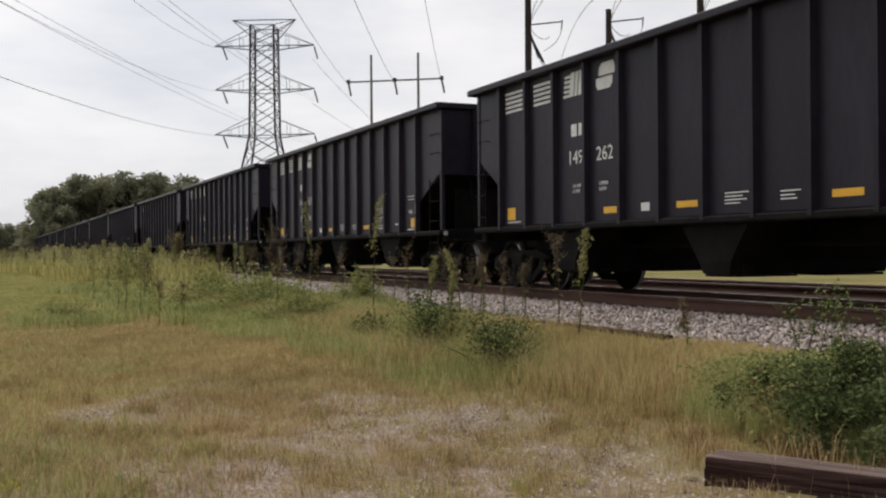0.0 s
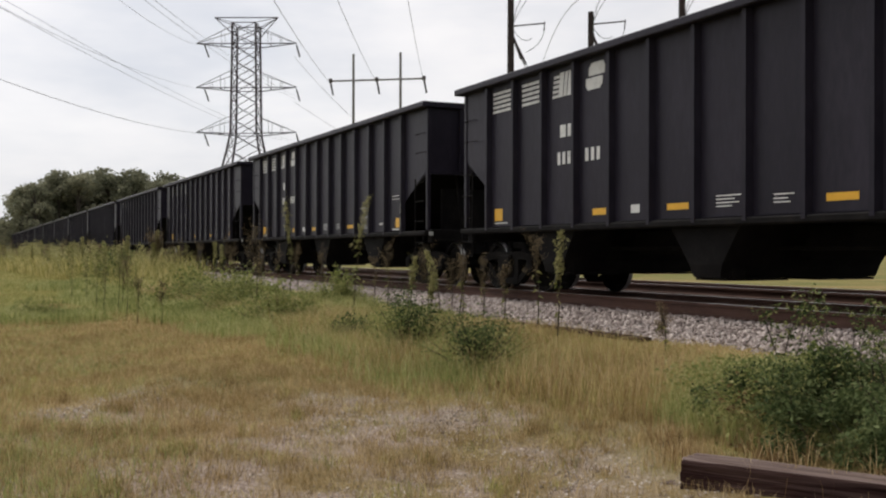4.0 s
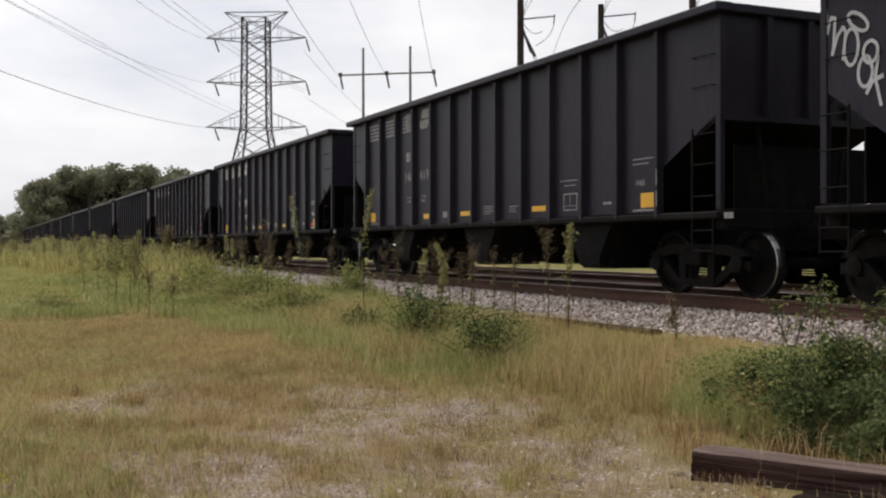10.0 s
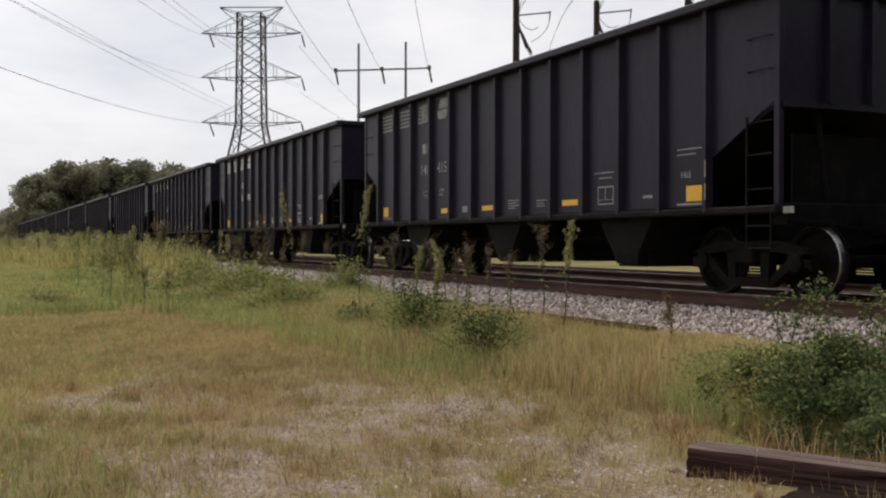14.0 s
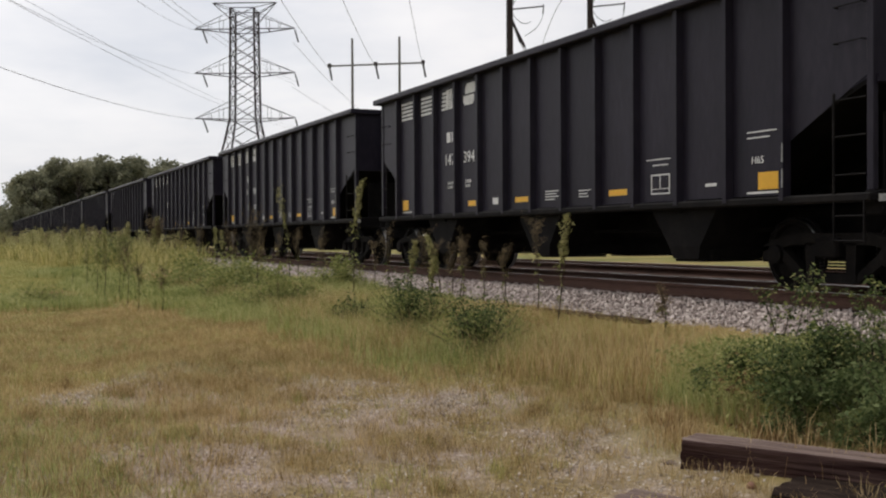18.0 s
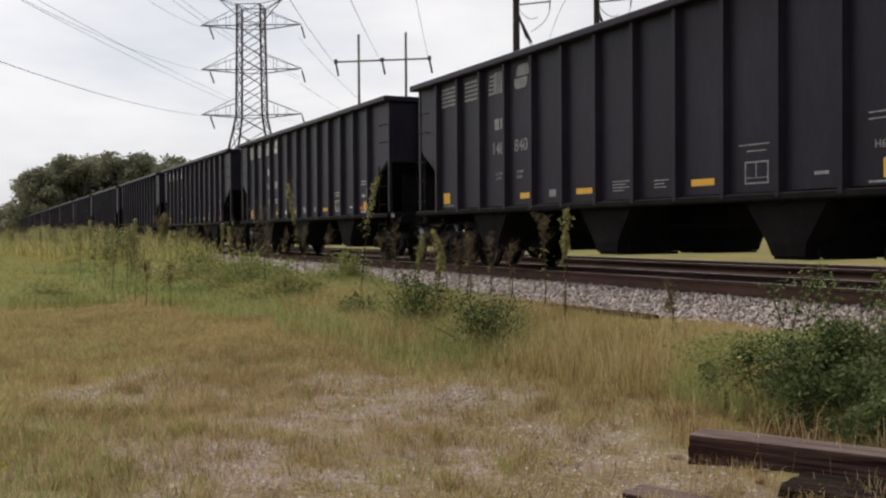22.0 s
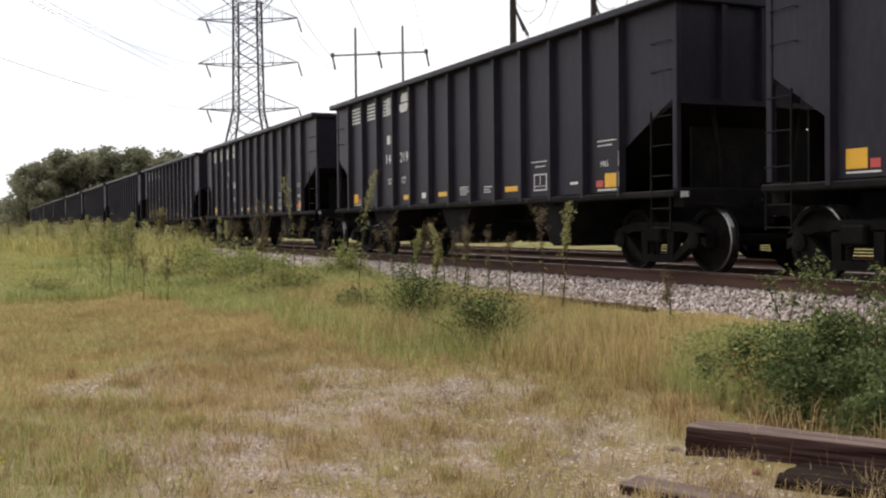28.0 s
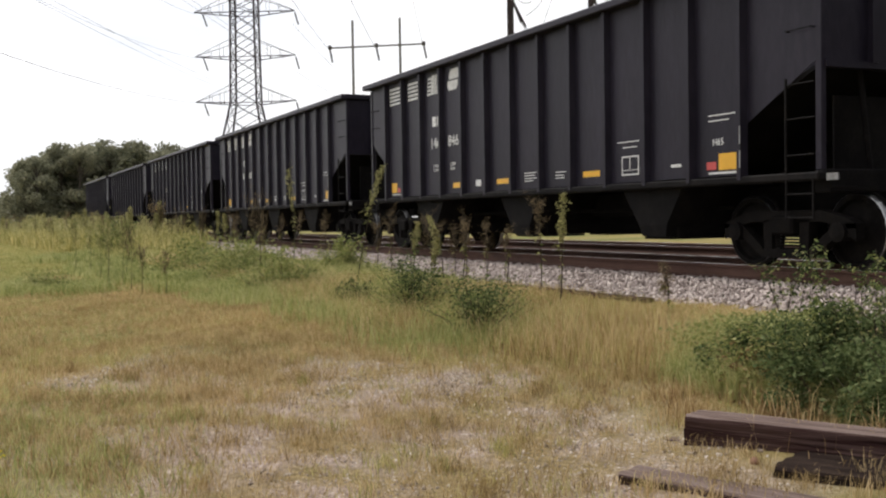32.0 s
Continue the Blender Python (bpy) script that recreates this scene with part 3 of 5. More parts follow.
def build_car():
    car = thing("hopper_car", "black steel coal hopper car with ribbed sides, rolling on the rails", "hopper car", "cars of the coal train")
    for s in (-1, 1):
        part("side_sheet", side_sheet(s), M_CAR, car)
        me = None
        if s > 0:
            far = bmesh.new()
            for x in RIBS:
                box(far, x - 0.06, x + 0.06, SHEET, HALF, SILL + 0.05, TOP - 0.1)
            tagged(part("far_rib_row", far, M_CAR, car), kind="stuff")
        for x in RIBS if s < 0 else ():
            if me is None:
                r = part("rib", rib(s), M_CAR, car, m=pose(x, 0, 0))
                me = r.data
            else:
                add_mesh("rib", me, M_CAR, car, m=pose(x, 0, 0))
        part("side_sill", new_box(-0.02, CAR_L + 0.02, *sorted((s * 1.4, s * 1.552)), SILL, SILL + 0.1, bevel=0.02), M_CARDARK, car)
        part("top_chord", new_box(-0.12, CAR_L + 0.12, *sorted((s * 1.36, s * 1.64)), TOP - 0.12, TOP, bevel=0.018), M_CAR, car)
        for x in (0.0, CAR_L):
            d = 1 if x == 0 else -1
            part("corner_post", new_box(*sorted((x, x + d * 0.1)), *sorted((s * 1.4, s * 1.478)), SILL + 0.12, TOP - 0.1, bevel=0.01), M_CAR, car)
            lad = bmesh.new()
            yl = s * 1.54
            bar(lad, (x + d * 0.5, yl, SILL - 0.02 + 0.12), (x + d * 0.5, yl, 2.2), 0.016)
            bar(lad, (x + d * 0.07, yl, SILL - 0.45), (x + d * 0.07, yl, SILL + 0.02), 0.013)
            bar(lad, (x + d * 0.5, yl, SILL - 0.45), (x + d * 0.5, yl, SILL + 0.02), 0.013)
            for z in (0.58, 0.85, 1.3, 1.72, 2.12):
                if s > 0:
                    bar(lad, (x + d * 0.05, yl, z), (x + d * 0.52, yl, z), 0.014)
            lad_ob = part("ladder", lad, M_CARDARK, car)
            if s < 0:
                if RUNG["me"] is None:
                    RUNG["me"] = bpy.data.meshes.new("rung")
                    bb = bar(bmesh.new(), (0.05, 0, 0), (0.52, 0, 0), 0.01)
                    bb.to_mesh(RUNG["me"])
                    bb.free()
                for z in (0.58, 0.85, 1.3, 1.72, 2.12):
                    add_mesh("rung", RUNG["me"], M_CARDARK, lad_ob, m=pose(x if d > 0 else x - 0.57, yl, z))
            for z in (2.75, 3.15) if s < 0 else ():
                part("grab_iron", tube(bmesh.new(), [(x + d * 0.12, -SHEET, z), (x + d * 0.12, -1.53, z), (x + d * 0.52, -1.53, z), (x + d * 0.52, -SHEET, z)], 0.008), M_CARDARK, car)
    for x in (0.0, CAR_L):
        d = 1 if x == 0 else -1
        part("end_sheet", new_box(*sorted((x + d * 0.02, x + d * 0.04)), -SHEET, SHEET, 2.35, TOP - 0.05), M_CAR, car)
        part("end_chord", new_box(*sorted((x - d * 0.1, x + d * 0.14)), -1.355, 1.355, TOP - 0.12, TOP, bevel=0.015), M_CAR, car)
        for y in (-0.7, 0.0, 0.7):
            part("end_rib", new_box(*sorted((x + d * 0.02, x - d * 0.06)), y - 0.05, y + 0.05, 2.35, TOP - 0.12), M_CAR, car)
        part("end_brace", new_box(*sorted((x - d * 0.04, x + d * 0.08)), -1.43, 1.43, 2.28, 2.36), M_CAR, car)
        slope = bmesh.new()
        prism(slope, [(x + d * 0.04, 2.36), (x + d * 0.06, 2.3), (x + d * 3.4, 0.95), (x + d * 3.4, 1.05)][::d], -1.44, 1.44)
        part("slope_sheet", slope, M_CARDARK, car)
        # added web plate that keeps bright sky from showing under the slope sheet
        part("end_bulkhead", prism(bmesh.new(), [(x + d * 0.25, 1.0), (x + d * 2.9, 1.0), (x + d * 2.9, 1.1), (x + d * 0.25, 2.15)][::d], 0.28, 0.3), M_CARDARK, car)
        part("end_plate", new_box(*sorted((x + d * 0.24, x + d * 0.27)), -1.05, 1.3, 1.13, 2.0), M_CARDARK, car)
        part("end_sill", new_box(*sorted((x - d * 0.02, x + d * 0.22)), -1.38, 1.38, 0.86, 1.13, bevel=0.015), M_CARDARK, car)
        for y in (-0.6, 0.6):
            st = bmesh.new()
            bar(st, (x + d * 0.12, y, 1.1), (x + d * 0.12, y * 1.3, 2.32), 0.035)
            part("end_strut", st, M_CARDARK, car)
        cp = bmesh.new()
        box(cp, *sorted((x - d * 0.62, x + d * 0.1)), -0.08, 0.08, 0.72, 0.9, bevel=0.02)
        box(cp, *sorted((x - d * 0.87, x - d * 0.6)), -0.15, 0.13, 0.69, 0.95, bevel=0.035)
        part("coupler", cp, M_TRUCK, car)
        hose = bmesh.new()
        tube(hose, [(x - d * 0.1, 0.35, 0.85), (x - d * 0.3, 0.36, 0.6), (x - d * 0.55, 0.3, 0.42), (x - d * 0.84, 0.2, 0.5)], 0.02)
        part("brake_hose", hose, M_CARDARK, car)
        part("uncoupling_lever", tube(bmesh.new(), [(x - d * 0.1, -1.45, 0.93), (x - d * 0.16, -1.0, 0.9), (x - d * 0.3, -0.25, 0.8)], 0.016), M_TRUCK, car)
    part("end_tag", new_box(CAR_L + 0.05, CAR_L + 0.22, -1.46, -1.44, 1.0, 1.08), M_FADED, car, "white painted tag on the end sill")
    br = bmesh.new()
    lathe(br, [(0.26, 0.0), (0.29, 0.0), (0.29, 0.03), (0.26, 0.03)], sides=18)
    tube(br, [(-0.27, 0.015, 0), (0.27, 0.015, 0)], 0.014)
    tube(br, [(0, 0.015, -0.27), (0, 0.015, 0.27)], 0.014)
    part("brake_wheel", br, M_TRUCK, car, m=pose(-0.14, 0.9, 2.0, 0, 0, 90))
    cyl = bmesh.new()
    lathe(cyl, [(0.13, -0.25), (0.15, -0.22), (0.15, 0.2), (0.1, 0.28)], sides=14)
    part("brake_cylinder", cyl, M_TRUCK, car, m=pose(0.55, 0.2, 1.35, 0, 0, 90))
    res = bmesh.new()
    lathe(res, [(0.12, -0.4), (0.2, -0.32), (0.2, 0.32), (0.12, 0.4)], sides=14)
    part("air_reservoir", res, M_TRUCK, car, m=pose(0.75, -0.55, 1.42, 0, 0, 90))
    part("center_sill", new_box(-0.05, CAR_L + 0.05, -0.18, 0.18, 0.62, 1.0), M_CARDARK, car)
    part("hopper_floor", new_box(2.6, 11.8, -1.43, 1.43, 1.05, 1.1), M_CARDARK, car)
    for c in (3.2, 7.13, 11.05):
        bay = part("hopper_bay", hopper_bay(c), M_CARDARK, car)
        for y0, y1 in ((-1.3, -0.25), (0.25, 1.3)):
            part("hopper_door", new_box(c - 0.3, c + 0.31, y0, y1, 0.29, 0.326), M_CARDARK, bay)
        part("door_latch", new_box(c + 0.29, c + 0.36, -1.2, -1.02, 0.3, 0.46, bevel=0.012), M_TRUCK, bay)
    shaft = bmesh.new()
    bar(shaft, (2.6, -0.6, 0.72), (11.9, -0.6, 0.72), 0.03)
    part("door_shaft", shaft, M_TRUCK, car)
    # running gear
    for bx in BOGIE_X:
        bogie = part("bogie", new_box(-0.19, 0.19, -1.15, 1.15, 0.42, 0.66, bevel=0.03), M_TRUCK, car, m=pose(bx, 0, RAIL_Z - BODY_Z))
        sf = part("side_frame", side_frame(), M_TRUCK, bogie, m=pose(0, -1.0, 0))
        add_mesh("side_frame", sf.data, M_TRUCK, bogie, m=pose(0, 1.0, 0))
        spring = bmesh.new()
        for x in (-0.15, 0.0, 0.15):
            for k in range(5):
                z = 0.25 + k * 0.037
                bmesh.ops.create_cone(spring, cap_ends=True, segments=10, radius1=0.068, radius2=0.068, depth=0.02, matrix=Matrix.Translation((x, 0, z)))
        sp = tagged(part("spring_nest", spring, M_TRUCK, bogie, m=pose(0, -1.0, 0)), kind="stuff")
        tagged(add_mesh("spring_nest", sp.data, M_TRUCK, bogie, m=pose(0, 1.0, 0)), kind="stuff")
        for ax in (-0.889, 0.889):
            ws = part("wheelset", wheelset(), M_TRUCK, bogie, m=pose(ax, 0, WHEEL_R))
            ws.data.materials.append(M_TREAD)
            for s in (-1, 1):
                cap = bmesh.new()
                lathe(cap, [(0.11, s * 0.93), (0.12, s * 1.05), (0.12, s * 1.12), (0.06, s * 1.135)][::1], sides=14)
                cm = part("bearing", cap, M_TRUCK, bogie, m=pose(ax, 0, WHEEL_R))
    # markings on the near side
    for x0, x1 in ((1.2, 1.9), (2.28, 2.93)):
        for k in range(5):
            z = 3.18 + k * 0.082
            part("stripe", plate(x0, x1, z, z + 0.046), M_WHITE, car, "white painted stripe")
    for k in range(5):
        z = 3.18 + k * 0.078
        part("stripe", plate(3.32 + k * 0.012, 3.5 + k * 0.012, z, z + 0.045), M_WHITE, car, "white painted stripe")
    em = bmesh.new()
    for x0, x1 in ((3.5, 3.63), (3.655, 3.75), (3.775, 3.9)):
        prism(em, [(x0, 3.18), (x1, 3.18), (x1 + 0.06, 3.57), (x0 + 0.06, 3.57)], -SHEET - 0.004, -SHEET)
    part("emblem", em, M_WHITE, car, "white painted block emblem")
    em = bmesh.new()
    prism(em, [(4.33, 3.24), (4.39, 3.17), (4.72, 3.17), (4.8, 3.24), (4.8, 3.355), (4.34, 3.355)], -SHEET - 0.004, -SHEET)
    prism(em, [(4.41, 3.385), (4.86, 3.385), (4.87, 3.5), (4.82, 3.58), (4.5, 3.58), (4.42, 3.5)], -SHEET - 0.004, -SHEET)
    part("emblem", em, M_WHITE, car, "white painted block emblem")
    for x0, x1 in ((3.56, 3.73), (3.79, 3.95)):
        part("emblem_letter_bar", plate(x0, x1, 2.52, 2.72), M_WHITE, car)
    blocks = (((7.45, 7.92, 1.38), (7.45, 7.8, 1.335), (7.45, 7.88, 1.29), (7.45, 7.75, 1.245)), ((8.5, 8.84, 1.35), (8.5, 8.74, 1.3), (8.5, 8.78, 1.255)),
              ((10.3, 10.85, 1.7), (10.45, 10.8, 1.62)), ((12.4, 12.92, 1.9), (12.4, 12.8, 1.83)))
    for block in blocks:
        bm = bmesh.new()
        for x0, x1, z in block:
            box(bm, x0, x1, -SHEET - 0.004, -SHEET, z, z + 0.015)
        part("data_stencil", bm, M_WHITE, car)
    bm = bmesh.new()
    for x0, x1, z0, z1 in ((10.41, 10.84, 1.48, 1.5), (10.41, 10.84, 1.22, 1.24), (10.41, 10.43, 1.24, 1.48), (10.82, 10.84, 1.24, 1.48), (10.61, 10.625, 1.3, 1.48), (10.43, 10.82, 1.29, 1.3)):
        box(bm, x0, x1, -SHEET - 0.004, -SHEET, z0, z1)
    part("stencil_box", bm, M_WHITE, car)
    part("data_line", plate(11.6, 11.82, 1.28, 1.32), M_WHITE, car)
    for x0, x1, z0, z1 in ((1.255, 1.56, 1.22, 1.44), (4.53, 4.98, 1.23, 1.33), (6.41, 6.88, 1.24, 1.33), (9.345, 9.82, 1.24, 1.33), (12.6, 12.99, 1.2, 1.41)):
        part("reflector", plate(x0, x1, z0, z1), M_YELLOW, car, "yellow reflective plate")
    part("label_patch", plate(5.55, 5.76, 1.23, 1.35), M_WHITE, car, "white rectangular label")
    part("stencil_underline", plate(12.4, 13.0, 1.15, 1.175), M_WHITE, car)
    part("stencil_underline", plate(1.26, 1.75, 1.17, 1.19), M_WHITE, car)
    rb = bmesh.new()
    box(rb, 13.115, 13.135, -HALF - 0.012, -HALF - 0.004, 1.2, 1.42)
    box(rb, 13.115, 13.135, -HALF - 0.012, -HALF - 0.004, 1.5, 1.72)
    part("reflector_strip", rb, M_FADED, car, "white reflective strip")
    return car


TEXTS = {}


def lettering(parent, name, text, height, x, z, mat=None, stretch=1.0):
    key = (text, height)
    if key not in TEXTS:
        TEXTS[key] = glyphs(text, height)
        TEXTS[key].transform(Matrix.Diagonal((stretch, 1, 1, 1)))
    return add_mesh(name, TEXTS[key], mat or M_WHITE, parent, m=pose(x, -SHEET - 0.003, z))


def scribble(parent, x, z, w, h, seed, mat, loops=4, width=0.018):
    """Sprayed loops and strokes that spell nothing."""
    r = random.Random(seed)
    bm = bmesh.new()
    step = w / loops
    for k in range(loops):
        cx = x + (k + 0.5) * step
        pts = [(cx + r.uniform(-0.55, 0.55) * step, z + r.uniform(0, 1) * h) for _ in range(5)]
        fine = []
        for i in range(len(pts) - 1):
            p0, p1, p2, p3 = pts[max(i - 1, 0)], pts[i], pts[i + 1], pts[min(i + 2, len(pts) - 1)]
            for j in range(5):
                t = j / 5
                fine.append(tuple(0.5 * ((2 * b) + (c - a) * t + (2 * a - 5 * b + 4 * c - d) * t * t + (3 * b - a - 3 * c + d) * t ** 3) for a, b, c, d in zip(p0, p1, p2, p3)))
        for (xa, za), (xb, zb) in zip(fine, fine[1:]):
            n = math.hypot(xb - xa, zb - za) or 1
            ox, oz = -(zb - za) / n * width, (xb - xa) / n * width
            y = -SHEET - 0.005 - 0.0002 * (len(bm.faces) % 60)
            vs = [bm.verts.new((px, y, pz)) for px, pz in ((xa - ox, za - oz), (xb - ox, zb - oz), (xb + ox, zb + oz), (xa + ox, za + oz))]
            bm.faces.new(vs)
    return part("graffiti", bm, mat, parent, "sprayed graffiti scrawl")


def ribbon(bm, pts, width):
    """A flat sprayed line through points in x and z."""
    for (xa, za), (xb, zb) in zip(pts, pts[1:]):
        n = math.hypot(xb - xa, zb - za) or 1
        ex, ez = (xb - xa) / n * width * 0.5, (zb - za) / n * width * 0.5
        ox, oz = -(zb - za) / n * width, (xb - xa) / n * width
        y = -SHEET - 0.005 - 0.0002 * (len(bm.faces) % 60)
        bm.faces.new([bm.verts.new((px, y, pz)) for px, pz in ((xa - ox - ex, za - oz - ez), (xb - ox + ex, zb - oz + ez), (xb + ox + ex, zb + oz + ez), (xa + ox - ex, za + oz - ez))])


def bubbles(parent, x, z, w, h, rows, cols, seed, mat, width):
    """Wobbly sprayed rings packed in rows, that spell nothing."""
    r = random.Random(seed)
    bm = bmesh.new()
    for i in range(rows):
        for j in range(cols):
            cx, cz = x + (j + 0.5 + r.uniform(-0.1, 0.1)) * w / cols, z + (i + 0.5 + r.uniform(-0.1, 0.1)) * h / rows
            a, b, p = w / cols * r.uniform(0.38, 0.55), h / rows * r.uniform(0.4, 0.6), r.uniform(0, 6)
            ribbon(bm, [(cx + a * math.cos(q) * (1 + 0.2 * math.sin(3 * q + p)), cz + b * math.sin(q) * (1 + 0.2 * math.cos(2 * q + p))) for q in (k * math.pi / 6 for k in range(13))], width)
    return part("graffiti", bm, mat, parent, "sprayed graffiti of linked rings")


def loops(parent):
    """A large looping scrawl that runs down aslant over the car's corner panel."""
    bm = bmesh.new()
    ribbon(bm, [(0.03, 2.9), (0.08, 3.35), (0.1, 3.05), (0.16, 3.22), (0.22, 3.2), (0.2, 2.9), (0.18, 2.8), (0.26, 3.0), (0.34, 3.08), (0.38, 3.02), (0.34, 2.72)], 0.02)
    for cx, cz, a, b, tilt in ((0.46, 2.84, 0.1, 0.2, -0.3), (0.56, 3.1, 0.14, 0.08, -0.6), (0.74, 2.74, 0.1, 0.12, 0.0), (0.66, 2.54, 0.1, 0.16, 0.4)):
        ribbon(bm, [(cx + a * math.cos(q) - tilt * 0.3 * b * math.sin(q), cz + b * math.sin(q) + tilt * a * math.cos(q)) for q in (k * math.pi / 8 for k in range(17))], 0.02)
    ribbon(bm, [(0.68, 2.3), (0.76, 2.42), (0.9, 2.46)], 0.024)
    ribbon(bm, [(0.84, 2.68), (0.8, 2.45), (0.88, 2.15)], 0.02)
    return part("graffiti", bm, M_SPRAY, parent, "large white looping graffiti scrawl")


REDS = {3, 4, 10, 11, 14, 15, 16, 17, 22, 27, 29, 30, 32, 35, 36, 37, 39, 40, 41}
FADED = (7, 9, 13, 18, 28, 31)


def build_train():
    first = build_car()
    cars = [first] + [copy_thing(first, pose(0, 0, 0)) for _ in range(len(NUMBERS) - 1)]
    for i, (car, num) in enumerate(zip(cars, NUMBERS)):
        if num:
            lettering(car, "number", num[0], 0.22, 3.44, 2.07, None, 1.05)
            lettering(car, "number", num[1], 0.22, 4.32, 2.07, None, 1.05)
            lettering(car, "load_data", "LD LMT\nLT WT", 0.06, 3.6, 1.68, None, 0.9)
            lettering(car, "load_data", "229900\n56100", 0.06, 4.4, 1.68)
            lettering(car, "class_mark", "H69" if num[1] in ("375", "206") else "H65", 0.09, 12.48, 1.52)
        else:
            for x in (3.48, 3.63, 3.79, 4.32, 4.48, 4.64):
                part("number_bar", plate(x, x + 0.085, 2.08, 2.28), M_WHITE, car)
        if i in REDS:
            part("reflector", plate(12.36, 12.55, 1.21, 1.31), M_RED, car, "small red reflective plate")
            part("reflector", plate(1.6, 1.74, 1.22, 1.32), M_RED, car, "small red reflective plate")
    for i in FADED:
        for o in cars[i].children:
            if o.type == "MESH" and o.data.materials and o.data.materials[0] == M_WHITE:
                o.material_slots[0].link = "OBJECT"
                o.material_slots[0].material = M_FADED
    bubbles(cars[4], 6.23, 1.42, 0.68, 0.76, 3, 3, 5, M_SPRAY, 0.02)
    scribble(cars[4], 6.25, 1.38, 0.62, 0.3, 15, M_SPRAY, 4, 0.016)
    bubbles(cars[4], 7.27, 1.28, 0.7, 0.85, 4, 2, 6, M_SPRAY2, 0.026)
    scribble(cars[4], 7.3, 1.4, 0.6, 0.7, 16, M_SPRAY2, 4, 0.03)
    for x, z, w, h, sd, lp in ((1.25, 1.5, 0.55, 0.55, 2, 3), (2.25, 1.25, 0.5, 0.7, 3, 3), (5.2, 1.2, 0.65, 0.75, 4, 3), (6.2, 1.25, 0.65, 0.8, 9, 4), (8.2, 1.36, 0.75, 0.64, 12, 4)):
        scribble(cars[12], x, z, w, h, sd, M_SPRAY, lp, 0.022)
    bubbles(cars[12], 9.3, 1.4, 0.7, 0.66, 2, 2, 13, M_SPRAY, 0.022)
    scribble(cars[12], 11.2, 1.1, 0.72, 0.6, 17, M_SPRAY, 6, 0.045)
    scribble(cars[12], 11.2, 1.6, 0.72, 0.42, 18, M_SPRAY, 5, 0.04)
    loops(cars[12])
    scribble(cars[33], 12.2, 2.5, 0.55, 1.0, 31, M_FADED, 5, 0.11)
    scribble(cars[33], 11.3, 3.42, 0.36, 0.22, 32, M_FADED, 2, 0.04)
    scribble(cars[38], 1.3, 1.72, 0.35, 0.25, 33, M_FADED, 2, 0.012)
    scribble(cars[38], 2.35, 1.72, 0.28, 0.06, 34, M_FADED, 3, 0.02)
    scribble(cars[22], 1.6, 1.25, 0.5, 0.25, 21, M_SPRAY, 2)
    scribble(cars[22], 3.3, 1.2, 0.9, 0.5, 22, M_SPRAY, 4, 0.012)
    scribble(cars[27], 7.3, 1.4, 0.4, 0.25, 23, M_SPRAY, 4, 0.008)
    scribble(cars[10], 0.2, 2.6, 0.5, 0.7, 24, M_SPRAY, 3)
    return cars


TRAIN = build_train()


def travel(t):
    """Where the first car's rear end stands along the track, in metres."""
    return ((-9.38302543e-05 * t + 1.39762573e-02) * t + 20.1841208) * t - 18.5081088


# slight surges of the train: seconds, and metres ahead of its even run
SURGE = [(0, -0.03), (1, -0.07), (2, -0.1), (3, 0.0), (4.5, 0.0), (6, 0.0), (7, 0.04), (8, 0.03), (9, -0.04), (10, -0.04), (11, 0.0), (12, -0.02), (13, 0.0), (14, -0.04), (15.5, -0.08), (17, -0.1),
         (18, 0.01), (19, -0.01), (20, -0.05), (21, 0.13), (22, 0.05), (23, 0.1), (24, 0.17), (24.5, 0.14), (25, -0.34), (26.5, -0.3), (28, -0.27), (29, -0.19), (30, -0.07), (31, 0.0), (32, 0.1)]


# the three tallest plumes bend in the wind: seconds, then degrees each
SWAY = [(0, 4.2, -4.5, 1.7), (1, 0.2, 2.2, -0.7), (2, 2.0, -9.5, 0.0), (3, 3.5, 0.0, -4.3), (5.5, 4.5, -4.5, 6.2), (6, 0.5, -4.5, -1.4), (7, 3.5, -1.8, 1.0), (8, 3.0, -2.7, -10.1),
        (9, 2.0, -5.9, -2.4), (10, 2.0, -4.5, -1.0), (11, 4.0, -5.0, 4.3), (12, 2.7, -1.8, -3.4), (13, 3.0, -3.6, 2.4), (14, -1.0, -3.6, 1.9), (16.5, 2.0, -5.4, 2.4), (17, 4.0, -0.5, -2.9),
        (18, 0.5, -4.5, 2.4), (19, -1.0, -3.6, -1.9), (20, 0.0, -6.8, -2.4), (21, 1.0, -2.2, 0.5), (22, 2.2, -0.5, -1.4), (23, 2.0, 2.7, 1.4), (24, -1.0, -5.0, 1.4), (25, 0.0, 0.0, 0.0),
        (25.5, 3.0, 5.4, 0.0), (27.5, -4.5, 0.0, 4.8), (28, 1.5, 0.0, 1.4), (29, -3.5, -3.6, 1.9), (30, 4.0, 5.4, -1.0), (31, -7.5, -5.0, -1.9), (31.5, -5.5, -2.7, -1.9), (32, 5.0, 4.5, -0.5)]


